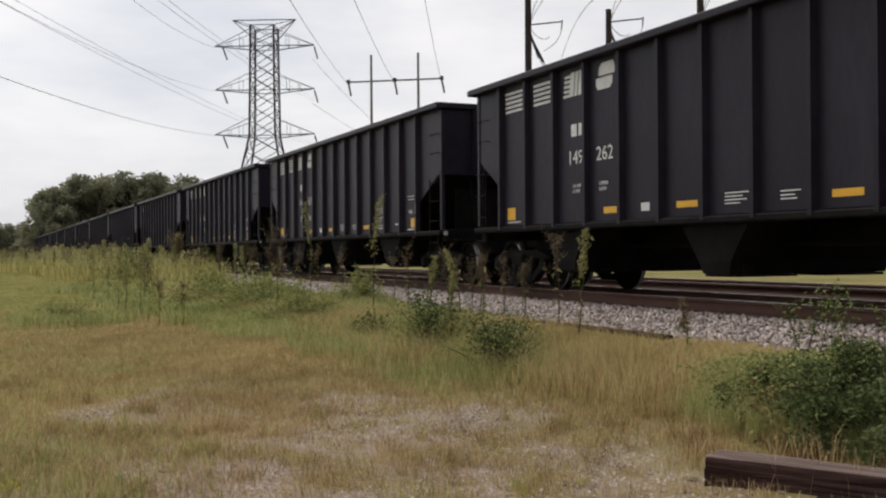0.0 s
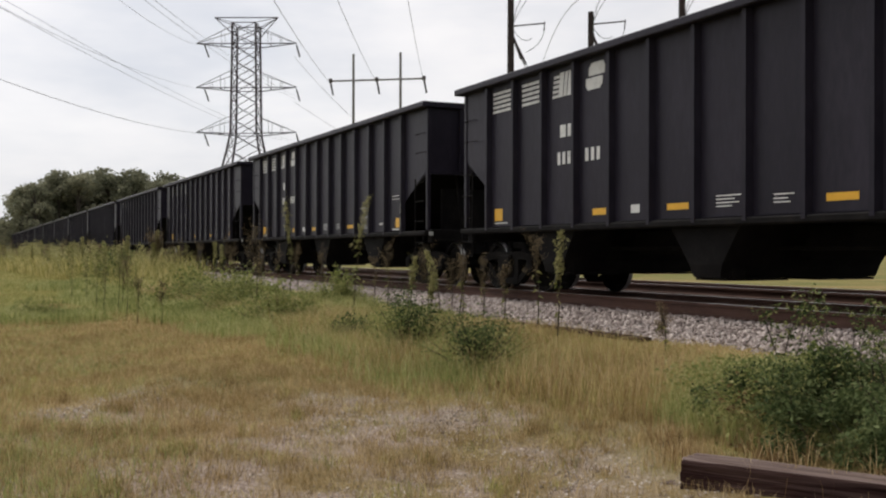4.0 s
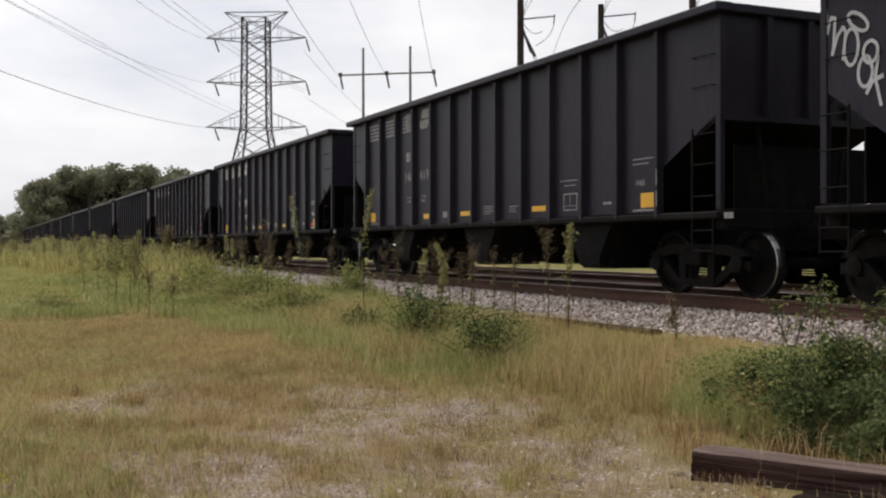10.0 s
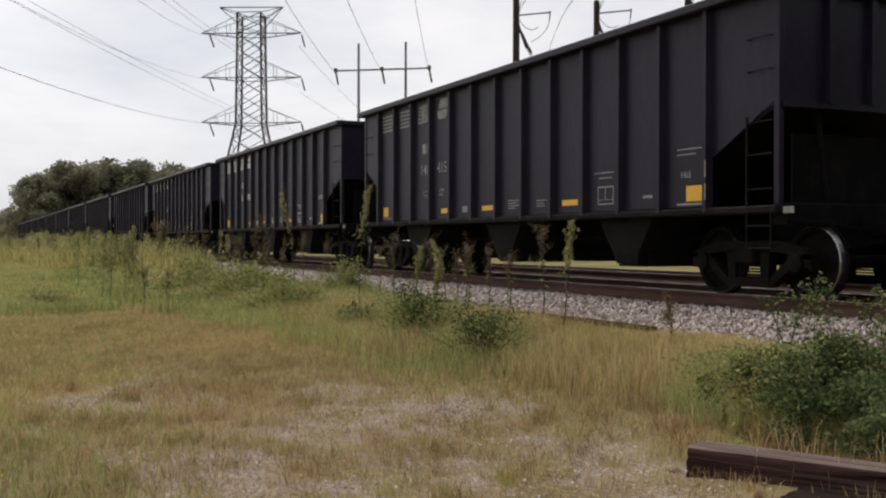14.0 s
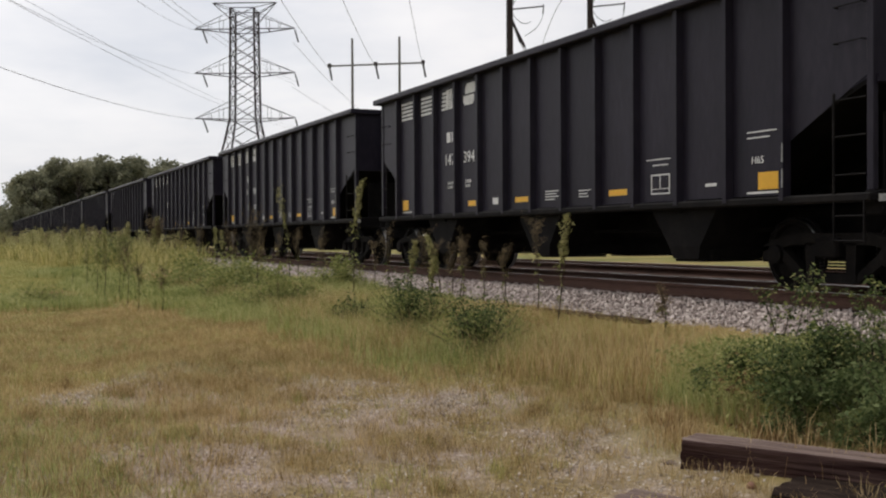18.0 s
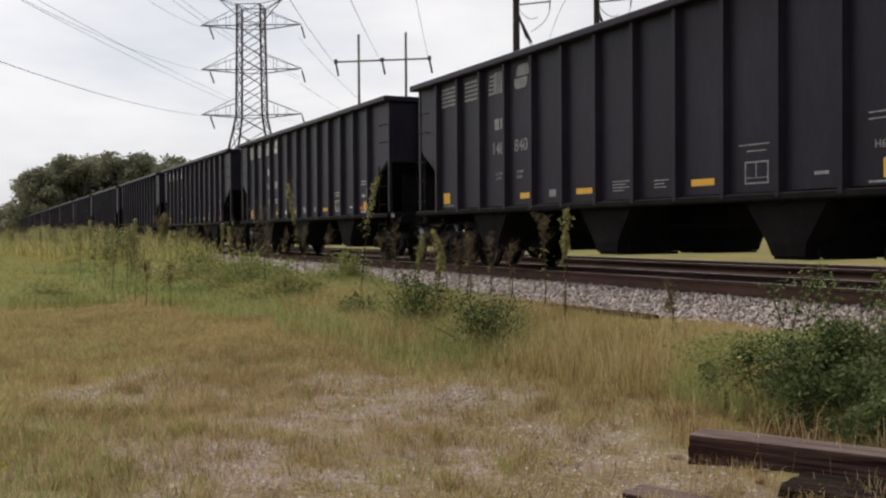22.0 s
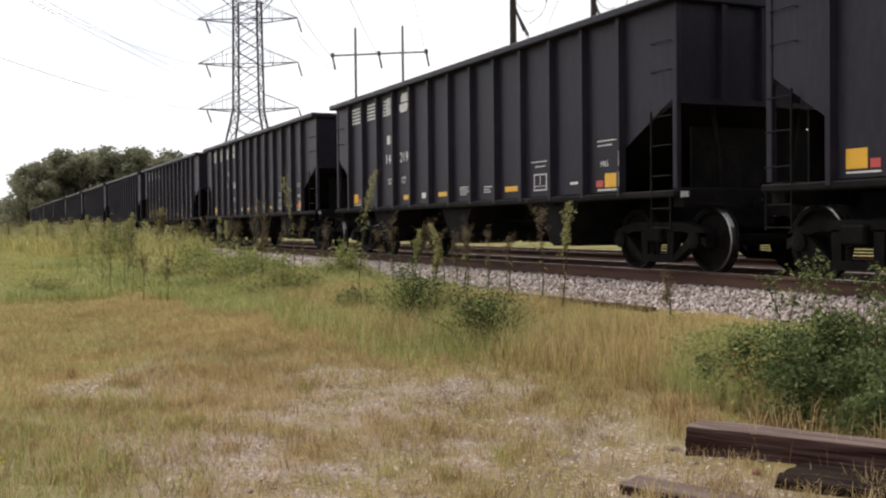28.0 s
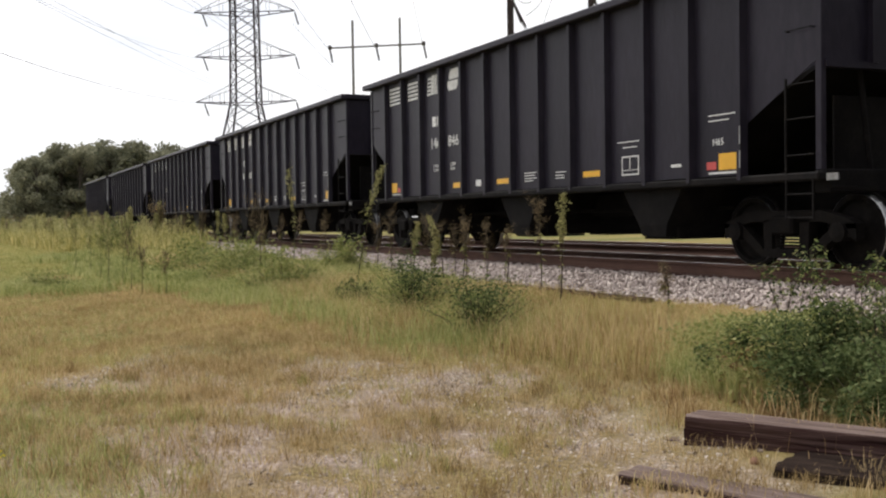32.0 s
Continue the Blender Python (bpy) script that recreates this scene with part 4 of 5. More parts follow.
def motions():
    for k, weed in enumerate(SWAYING):
        at = weed.matrix_world.copy()
        walk(weed, [(row[0], at @ Matrix.Rotation(radians(row[1 + k]), 4, Vector((-0.911, 0.413, 0)))) for row in SWAY])
    for i, car in enumerate(TRAIN):
        walk(car, [(t, pose(travel(t) + ahead - PITCH * i, TRACK_Y, BODY_Z)) for t, ahead in SURGE])
    # all wheels turn alike: the first car's pair is keyed, and the rest take the same action
    lead = {}
    for car in TRAIN:
        for bogie in [o for o in car.children if o.name.startswith("bogie")]:
            for ws in [o for o in bogie.children if o.name.startswith("wheelset")]:
                key = ws.matrix_basis.translation.x > 0
                if key not in lead:
                    ax = ws.matrix_basis.translation.x
                    walk(ws, [(f / FPS, pose(ax, 0, WHEEL_R) @ Matrix.Rotation(travel(f / FPS) / WHEEL_R, 4, "Y")) for f in range(0, 32 * FPS + 1)])
                    lead[key] = ws
                else:
                    ws.rotation_mode = "QUATERNION"
                    ws.animation_data_create()
                    ws.animation_data.action = lead[key].animation_data.action
                    ws.animation_data.action_slot = lead[key].animation_data.action_slot


# ---------------------------------------------------------------- power lines
def strut(bm, a, b, w):
    bar(bm, a, b, w, 4)


def lattice_tower():
    tower = thing("lattice_tower", "grey steel lattice transmission tower with six cross arms", "transmission tower", m=pose(-172.6, 43.0, 0.2, 0, 0, 63.8))
    zt = 39.0

    def half(z):
        return float(np.interp(z, [0, 20.5, 35.5, 39.0], [6.2, 2.15, 1.95, 1.95]))

    corners = ((-1, -1), (1, -1), (1, 1), (-1, 1))
    levels = [0, 5.5, 10.5, 14.5, 18, 20.7, 23.2, 25.7, 28.2, 30.6, 33.0, 35.5, 37.2, 39.0]
    for sx_, sy_ in corners:
        leg = bmesh.new()
        tube(leg, [(sx_ * half(z), sy_ * half(z), z) for z in levels], 0.2, 4)
        part("leg", leg, M_STEEL, tower)

    def brace(name, a, b, w):
        bm = bmesh.new()
        strut(bm, a, b, w)
        part(name, bm, M_STEEL, tower)

    for z0, z1 in zip(levels, levels[1:]):
        h0, h1 = half(z0), half(z1)
        for k in range(4):
            a, b = corners[k], corners[(k + 1) % 4]
            brace("diagonal_brace", (a[0] * h0, a[1] * h0, z0), (b[0] * h1, b[1] * h1, z1), 0.075)
            brace("diagonal_brace", (b[0] * h0, b[1] * h0, z0), (a[0] * h1, a[1] * h1, z1), 0.075)
            if z1 in (14.5, 20.7, 28.2, 35.5, 39.0):
                brace("horizontal_brace", (a[0] * h1, a[1] * h1, z1), (b[0] * h1, b[1] * h1, z1), 0.08)
    for z in (20.7, 28.2, 35.5):
        for s in (-1, 1):
            arm = bmesh.new()
            tip = (s * 8.38, 0, z + 0.4)
            for y in (-1, 1):
                h = half(z)
                strut(arm, (s * h, y * h, z), tip, 0.1)
                strut(arm, (s * h, y * h, z + 2.9), tip, 0.055)
                for q in (0.3, 0.6):
                    xa = s * h + (tip[0] - s * h) * q
                    strut(arm, (xa, y * h * (1 - q), z + 0.4 * q), (xa, y * h * (1 - q), z + 2.9 - 2.5 * q), 0.04)
            for q in (0.0, 0.33, 0.66):
                xa = s * half(z) + (tip[0] - s * half(z)) * q
                strut(arm, (xa, -half(z) * (1 - q), z + 0.4 * q), (xa, half(z) * (1 - q), z + 0.4 * q), 0.07)
            part("cross_arm", arm, M_STEEL, tower)
            ins = bmesh.new()
            d = 0.55 if s > 0 else 0.7
            bar(ins, (tip[0] - 0.0 + (1.4 if s < 0 else 0), 0, z + 0.1), (tip[0] + d + (1.4 if s < 0 else 0), 0.0, z - 1.9), 0.13, 8)
            part("insulator_string", ins, M_INSUL, tower, "dark insulator string")
    for s in (-1, 1):
        for y in (-1, 1):
            brace("shield_wire_arm", (s * 1.95, y * 1.95, 37.2), (s * 5.3, 0, 40.2), 0.08)
            brace("shield_wire_arm", (s * 1.95, y * 1.95, 39.0), (s * 5.3, 0, 40.2), 0.06)
    brace("top_beam", (-5.3, 0, 40.2), (5.3, 0, 40.2), 0.1)
    return tower


lattice_tower()


def h_frame():
    fr = thing("h_frame_pole", "grey two-pole wooden H-frame carrying three conductors", "utility pole", m=pose(-110.5, 42.4, 0.6, 0, 0, 55))
    for s in (-1, 1):
        p = bmesh.new()
        bar(p, (s * 2.72, 0, -1.5), (s * 2.72, 0, 23.2), 0.2, 10, 0.13)
        part("pole", p, M_WOODPOLE, fr)
    part("crossarm", new_box(-5.55, 5.55, -0.08, 0.08, 20.12, 20.29), M_WOODPOLE, fr)
    for x in (-5.4, 0.0, 5.4):
        ins = bmesh.new()
        bar(ins, (x, 0, 20.1), (x + 0.3, 0, 18.6), 0.11, 8)
        part("insulator_string", ins, M_INSUL, fr, "dark insulator string")
        cap = bmesh.new()
        box(cap, x - 0.2, x + 0.2, -0.15, 0.15, 20.0, 20.5, bevel=0.06)
        part("arm_bracket", cap, M_INSUL, fr)
    return fr


h_frame()


def dead_end_pole(x, y, top, name_m=None):
    po = thing("dead_end_pole", "tall dark brown pole with strain insulators and jumper loops", "utility pole", "three-pole dead-end structure", m=pose(x, y, 0.3, 0, 0, 62))
    p = bmesh.new()
    bar(p, (0, 0, -1.5), (0, 0, top), 0.3, 12, 0.2)
    part("pole", p, M_POLE, po)
    z = 16.9
    a = bmesh.new()
    bar(a, (0.1, 0, z), (2.35, 0, z + 0.18), 0.05, 6)
    bar(a, (2.3, 0, z - 0.35), (2.36, 0, z + 0.3), 0.045, 6)
    part("post_insulator", a, M_INSUL, po)
    for k, (end, sag) in enumerate((((1.05, -0.25, z - 1.9), 0.1), ((1.5, 0.2, z - 0.8), 0.45))):
        j = bmesh.new()
        start = (2.33, 0, z - 0.3) if k == 0 else (0.1, 0.1, z - 0.1)
        pts = []
        for i in range(13):
            q = i / 12
            pts.append(tuple(s + (e - s) * q for s, e in zip(start, end)))
        pts = [(px + (0.25 * math.sin(math.pi * i / 12) if k == 0 else 0), py, pz - sag * 4 * (i / 12) * (1 - i / 12)) for i, (px, py, pz) in enumerate(pts)]
        tube(j, pts, 0.025, 5)
        part("jumper_wire", j, M_WIRE, po)
    for off in (0.0, 0.3):
        s = bmesh.new()
        bar(s, (0.1, 0.2, z - 0.5 - off * 0.5), (0.75 + off, 0.6, z - 2.2 - off), 0.09, 8)
        part("strain_insulator", s, M_INSUL, po, "dark ribbed strain insulator")
        w = bmesh.new()
        bar(w, (0.75 + off, 0.6, z - 2.2 - off), (6.5 + off * 2, 3.0, z - 13), 0.028, 5)
        part("conductor_lead", w, M_WIRE, po)
    u = bmesh.new()
    tube(u, [(0.15, 0, z + 0.1), (0.4, 0, z + 1.2), (1.4, 0, z + 3.4), (1.9, 0, z + 4.6)], 0.025, 5)
    tube(u, [(0.15, 0, z + 0.1), (0.55, 0.3, z + 1.0), (1.9, 0.3, z + 3.2)], 0.025, 5)
    part("jumper_wire", u, M_WIRE, po)
    return po


dead_end_pole(-64.5, 34.7, 27.0)
dead_end_pole(-61.6, 39.4, 17.75)
dead_end_pole(-58.05, 44.4, 27.0)


def span(name, a, through_pt, reach, r, label, pair=0.0):
    """A conductor from a, sagging, that passes through a point and runs on as far as reach times that way."""
    a, t = Vector(a), Vector(through_pt)
    e = a + (t - a) * reach
    s0 = 1 / reach
    sag = (a.z - t.z) / (4 * s0 * (1 - s0))
    bm = bmesh.new()
    k = 40
    d = (t - a).to_2d().normalized()
    for off in ((0.0,) if not pair else (-pair / 2, pair / 2)):
        pts = []
        for i in range(k + 1):
            s = i / k
            p = a + (Vector((e.x, e.y, a.z)) - a) * s
            pts.append((p.x - d.y * off, p.y + d.x * off, a.z - 4 * sag * s * (1 - s) + off * 0.6))
        tube(bm, pts, r, 4)
    ob = part(name, bm, M_WIRE)
    return tagged(ob, label, "power cable", "overhead power cables")


for a, t, reach, pr, thick in (((-176.3, 35.5, 21.2), (-98.8, 1.3, 16.93), 2.3, 0.0, 0.035), ((-175.6, 35.4, 28.5), (-97.6, 1.32, 23.24), 2.3, 0.0, 0.022), ((-175.2, 35.3, 35.7), (-120.81, 15.26, 29.75), 3.2, 0.0, 0.024),
                        ((-168.9, 50.52, 19.6), (-63.36, 3.8, 14.36), 2.4, 0.45, 0.013), ((-168.9, 50.52, 27.0), (-85.59, 13.64, 21.36), 3.2, 0.45, 0.018)):
    span("conductor", a, t, reach, thick, "long sagging aluminium conductor from the lattice tower", pr)
for a, t in (((-113.6, 38.0, 20.5), (-67.54, 18.55, 18.18)), ((-110.5, 42.4, 20.5), (-66.28, 22.6, 18.26)), ((-107.4, 46.8, 20.5), (-64.61, 26.99, 18.28))):
    span("conductor", a, t, 3.0, 0.022, "thin sagging conductor from the H-frame pole")
for a, t in (((-169.68, 50.34, 34.0), (-201.0, 71.15, 29.13)), ((-170.8, 50.72, 26.6), (-201.2, 71.81, 24.4))):
    span("conductor", a, t, 5.0, 0.03, "thin conductor running on behind the lattice tower")
span("conductor", (-61.46, 39.15, 19.23), (-100.49, 58.16, 22.53), 1.6, 0.03, "thin conductor from the dead-end poles")


# ---------------------------------------------------------------- plants
def leaf_mesh(name, centres, sizes, aspect=0.5, droop=0.3, up=0.35):
    """Folded leaves, four triangles' worth of outline each, turned every way, each an island."""
    k = len(centres)
    d = rng.normal(size=(k, 3))
    d[:, 2] = d[:, 2] * 0.6 + up
    d /= np.linalg.norm(d, axis=1)[:, None]
    s = np.cross(d, rng.normal(size=(k, 3)))
    s /= np.linalg.norm(s, axis=1)[:, None]
    n = np.cross(d, s)
    z = np.asarray(sizes)[:, None]
    a = centres
    b = centres + d * z * 0.45 + s * z * aspect * 0.5 + n * z * 0.1
    c = centres + d * z - np.array([0, 0, 1.0]) * z * droop
    e = centres + d * z * 0.45 - s * z * aspect * 0.5 + n * z * 0.1
    v = np.stack([a, b, c, e], 1).reshape(-1, 3)
    t = (np.array([(0, 1, 2), (0, 2, 3)])[None] + (np.arange(k) * 4)[:, None, None]).reshape(-1, 3)
    return array_mesh(name, v, t)


def blade_mesh(name, bases, heights, widths, lean, simple=False):
    """Grass blades bowed over, of three triangles, or of one where they are short."""
    k = len(bases)
    az = rng.uniform(0, 2 * np.pi, k)
    side = np.stack([np.cos(az), np.sin(az), np.zeros(k)], 1)
    az2 = rng.uniform(0, 2 * np.pi, k)
    to = np.stack([np.cos(az2), np.sin(az2), np.zeros(k)], 1) * (np.asarray(lean) * rng.uniform(0.2, 1.0, k))[:, None]
    h = np.asarray(heights)[:, None]
    w = np.asarray(widths)[:, None]
    up = np.array([0, 0, 1.0])
    m = bases + to * h * 0.3 + up * h * 0.55
    tip = bases + to * h + up * h * np.clip(1.05 - 0.4 * np.asarray(lean)[:, None], 0.4, 1)
    if simple:
        v = np.stack([bases - side * w / 2, bases + side * w / 2, tip], 1).reshape(-1, 3)
        return array_mesh(name, v, np.arange(k * 3).reshape(-1, 3))
    v = np.stack([bases - side * w / 2, bases + side * w / 2, m - side * w * 0.4, m + side * w * 0.4, tip], 1).reshape(-1, 3)
    t = (np.array([(0, 1, 3), (0, 3, 2), (2, 3, 4)])[None] + (np.arange(k) * 5)[:, None, None]).reshape(-1, 3)
    return array_mesh(name, v, t)


def patchy(x, y, f, seed):
    """A smooth random field over the plan, about -1 to 1."""
    r = np.random.default_rng(seed)
    out = np.zeros_like(x)
    for k in range(6):
        a, b, c = r.normal(size=3)
        out += np.sin(f * (1 + 0.5 * k) * (a * x + b * y) + 6 * c) / (1 + 0.4 * k)
    return out / 2.6


# bare gravelly patches of the lot: place across and along the view over it, and their half sizes
PATCHES = ((-3.25, 9.0, 0.3, 0.4), (-3.0, 10.1, 0.3, 0.4), (-1.0, 9.6, 0.5, 0.5), (-0.57, 8.3, 0.4, 0.7), (0.05, 8.5, 0.4, 0.95), (-0.45, 5.75, 0.35, 0.6), (-2.15, 6.7, 0.22, 0.22), (1.0, 6.3, 0.5, 0.95),
           (0.73, 5.5, 0.4, 0.5), (-0.23, 5.95, 0.2, 0.65), (-1.36, 6.6, 0.2, 0.18), (1.28, 5.9, 0.2, 0.45), (0.45, 7.3, 0.3, 0.35), (0.54, 5.75, 0.2, 0.3), (-0.87, 5.6, 0.2, 0.2), (0.22, 6.4, 0.25, 0.3))


def lot(x, y):
    """0 on the bare patches of the gravelly lot, 1 outside them."""
    u, v = x * 0.413 + y * 0.911, y * 0.413 - x * 0.911
    d = np.full(np.shape(x), 9.0)
    for a, b, ra, rb in PATCHES:
        d = np.minimum(d, np.hypot((u - a) / ra, (v - b) / rb))
    return np.clip((d + 0.45 * patchy(x, y, 3.1, 4) - 0.55) / 0.9, 0, 1)


def meadow(name, k, xr, yr, power, keep, height, width, lean, mat, label, simple=False):
    x = xr[0] + (xr[1] - xr[0]) * (1 - rng.random(k) ** power)
    y = rng.uniform(yr[0], yr[1], k)
    p = keep(x, y)
    ok = rng.random(k) < p
    x, y = x[ok], y[ok]
    # gather the blades into tufts
    n = len(x)
    near_t = rng.random(n) < 0.6
    x = np.where(near_t, np.round(x / 0.22) * 0.22 + 0.09 * np.sin(41.3 * np.round(y / 0.2)) + rng.normal(0, 0.045, n), x)
    y = np.where(near_t, np.round(y / 0.2) * 0.2 + 0.08 * np.sin(57.1 * np.round(x / 0.22)) + rng.normal(0, 0.045, n), y)
    far = 1 + np.clip((-x - 10) / 12, 0, 4)
    h = height(x, y) * rng.uniform(0.55, 1.15, n)
    me = blade_mesh(name, np.stack([x, y, ground_z(x, y) - 0.01], 1), h, width * far * rng.uniform(0.7, 1.3, n), np.full(n, lean), simple)
    ob = add_mesh(name, me, mat)
    return tagged(ob, label, "grass", kind="stuff")


# where the tall tan grass stands: along the foot of the ballast
def tall_zone(x, y):
    edge = np.interp(-x, [4, 6, 8, 11, 15, 22, 40, 70], [5.1, 4.75, 4.2, 4.2, 4.4, 4.5, 4.3, 4.0]) + 0.35 * patchy(x, y, 0.9, 8)
    return np.clip((y - edge) / 0.3, 0, 1) * np.clip((7.5 - y) / 0.4, 0, 1)


def green_zone(x, y):
    shore = np.clip((1.7 - y) / 1.6, 0, 1) * (0.5 + 0.4 * np.clip((-x - 9) / 5, 0, 1)) + np.clip((y - 4.9) / 1.2, 0, 1) * np.clip((-x - 10) / 6, 0, 1) * 0.5 + np.clip((-x - 16) / 20, 0, 1) * 0.35
    return np.clip(0.22 + shore + 0.45 * patchy(x, y, 0.7, 12), 0, 1)


def by_tie(x, y):
    """1 on the bare dark soil between the old timbers."""
    u, v = x * 0.413 + y * 0.911, y * 0.413 - x * 0.911
    return np.clip(1.6 - np.hypot((u - 1.8) / 0.4, (v - 5.4) / 0.28), 0, 1)


def corner(x, y):
    """The greener turf on the side of the lot away from the track."""
    u, v = x * 0.413 + y * 0.911, y * 0.413 - x * 0.911
    edge = -0.215 * v - 0.15 + 0.3 * patchy(x, y, 1.4, 29)
    return np.clip((edge - u) / 0.6, 0, 1) * np.clip((9.5 - v) / 1.5, 0, 1)


BUSHES = ((-12.1, 5.1, 1.2), (-10.0, 4.95, 1.3), (-19.9, 6.8, 1.3), (-13.9, 4.95, 1.2), (-25, 4.9, 2.2), (-21.4, 5.1, 1.8), (-17.2, 4.85, 1.5), (-40, 4.5, 2.2), (-22.6, 1.45, 1.3), (-22.5, 5.6, 1.8),
          (-28, 5.0, 2.4), (-31, 4.6, 2.0), (-17.5, 5.6, 1.4), (-15.2, 5.6, 1.3))


def lush(x, y):
    """Green growth round the bushes and along the weedy strip."""
    out = 0.95 * np.clip((y - 3.9) / 0.7, 0, 1) * np.clip((-x - 13) / 5, 0, 1) * np.clip((7.3 - y) / 0.4, 0, 1)
    for bx, by, br in BUSHES:
        out = np.maximum(out, np.clip(1.15 - np.hypot((x - bx) * 0.7, y - by) / (1.0 * br), 0, 1))
    return np.clip(out * (0.8 + 0.5 * patchy(x, y, 1.1, 61)), 0, 1)


def flank(x, y):
    """1 well inside the shrub's growth, 0 past its ragged side."""
    return np.clip((x + 7.45 - (5.4 - y) * 1.34 + 0.35 * patchy(x, y, 2.6, 68)) / 1.0, 0, 1)


meadow("tall_dry_grass", 330000, (-30, -3.4), (3.4, 8.1), 0.62, lambda x, y: tall_zone(x, y) * (0.5 - 0.3 * green_zone(x, y)) * (1 - 0.9 * lush(x, y)), lambda x, y: (0.5 + 0.12 * patchy(x, y, 1.0, 2)) * np.interp(y, [5.6, 7.0], [1.0, 0.5]), 0.0032, 0.75, M_DRY, "tall tan dry grass along the track")
meadow("tall_green_grass", 260000, (-70, -3.4), (3.4, 8.1), 0.6, lambda x, y: tall_zone(x, y) * (0.7 + 0.3 * green_zone(x, y)) * (1 - 0.6 * lush(x, y)), lambda x, y: (0.46 + 0.12 * patchy(x, y, 1.0, 3)) * np.interp(y, [5.6, 7.0], [1.0, 0.5]), 0.004, 0.7, M_MIX, "tall yellow-green grass along the track")
meadow("russet_grass", 32000, (-16, -3.4), (3.5, 6.6), 0.7, lambda x, y: (1 - 0.7 * flank(x, y)) * tall_zone(x, y) * (0.9 - 0.7 * lush(x, y)), lambda x, y: 0.19 + 0.06 * patchy(x, y, 1.4, 83), 0.0042, 0.8, M_RUSSET, "russet dead grass at the foot of the tall grass")
meadow("short_dry_grass", 300000, (-28, -3.4), (-1.5, 6.5), 0.6, lambda x, y: (1 - 0.9 * by_tie(x, y)) * (1 - 0.7 * flank(x, y)) * (1 - 0.8 * tall_zone(x, y)) * (0.12 + 0.88 * lot(x, y)) * (0.85 - 0.6 * green_zone(x, y)) * (0.75 + 0.4 * patchy(x, y, 4.0, 24)), lambda x, y: 0.105 + 0.05 * patchy(x, y, 2.2, 5), 0.0046, 0.75, M_DRY, "short dry tan grass over gravelly soil", True)
meadow("short_olive_grass", 200000, (-20, -3.4), (-1.5, 6.0), 0.7, lambda x, y: (1 - 0.9 * by_tie(x, y)) * (1 - 0.7 * flank(x, y)) * (1 - 0.9 * tall_zone(x, y)) * (0.1 + 0.9 * lot(x, y)) * np.clip(0.55 + 0.6 * patchy(x, y, 1.6, 26), 0, 1), lambda x, y: 0.1 + 0.06 * patchy(x, y, 2.6, 27), 0.0042, 0.7, M_TUFT, "short olive-brown grass over gravelly soil", True)
meadow("short_green_grass", 300000, (-75, -3.4), (-2.0, 6.5), 0.55, lambda x, y: (1 - 0.9 * by_tie(x, y)) * (1 - 0.7 * flank(x, y)) * (1 - 0.8 * tall_zone(x, y)) * (0.06 + 0.94 * lot(x, y)) * np.clip(green_zone(x, y) + 0.12 + 0.5 * corner(x, y), 0, 1), lambda x, y: 0.11 + 0.04 * patchy(x, y, 1.2, 6) + 0.03 * corner(x, y), 0.006, 0.8, M_MIX, "short yellow-green grass", True)
meadow("corner_green_grass", 26000, (-11, -3.6), (-2.0, 2.4), 0.9, lambda x, y: np.clip(corner(x, y), 0, 1) * lot(x, y), lambda x, y: 0.13 + 0.04 * patchy(x, y, 1.8, 28), 0.005, 0.8, M_GREEN, "green grass at the lot's corner")


meadow("mowed_green_grass", 260000, (-90, -8), (-2.5, 4.4), 0.9, lambda x, y: np.clip((4.2 - y) / 2.4, 0, 1) * np.clip((-x - 9.5) / 6, 0, 1) * (0.8 + 0.3 * patchy(x, y, 0.8, 71)), lambda x, y: 0.11 + 0.03 * patchy(x, y, 0.7, 72), 0.006, 0.8, M_GREEN, "mowed light green grass", True)


def uncut(x, y):
    """1 beyond the mowed edge, which runs aslant across the field."""
    return np.clip((-40 - 12.5 * (5 - y) - x) / 6 + 0.4 * patchy(x, y, 0.3, 40), 0, 1) * np.clip((7.6 - y) / 0.3, 0, 1)


meadow("far_tall_grass", 85000, (-130, -34), (-3.0, 7.6), 1.0, uncut, lambda x, y: 1.1 + 0.3 * patchy(x, y, 0.4, 41), 0.007, 0.5, M_MIX, "uncut tall yellow-green grass at the field's edge")


def build_lot_stones():
    k = 60000
    x = rng.uniform(-12, -3.4, k)
    y = rng.uniform(-1, 5.4, k)
    ok = rng.random(k) < np.clip(1 - lot(x, y), 0.05, 1)
    x, y = x[ok], y[ok]
    s = 0.004 + 0.012 * rng.random(len(x)) ** 2.5
    rocks("lot_gravel", np.stack([x, y, ground_z(x, y) + s * 0.1], 1), s, M_GRIT, "scattered pale gravel in bare soil", "gravel")


build_lot_stones()


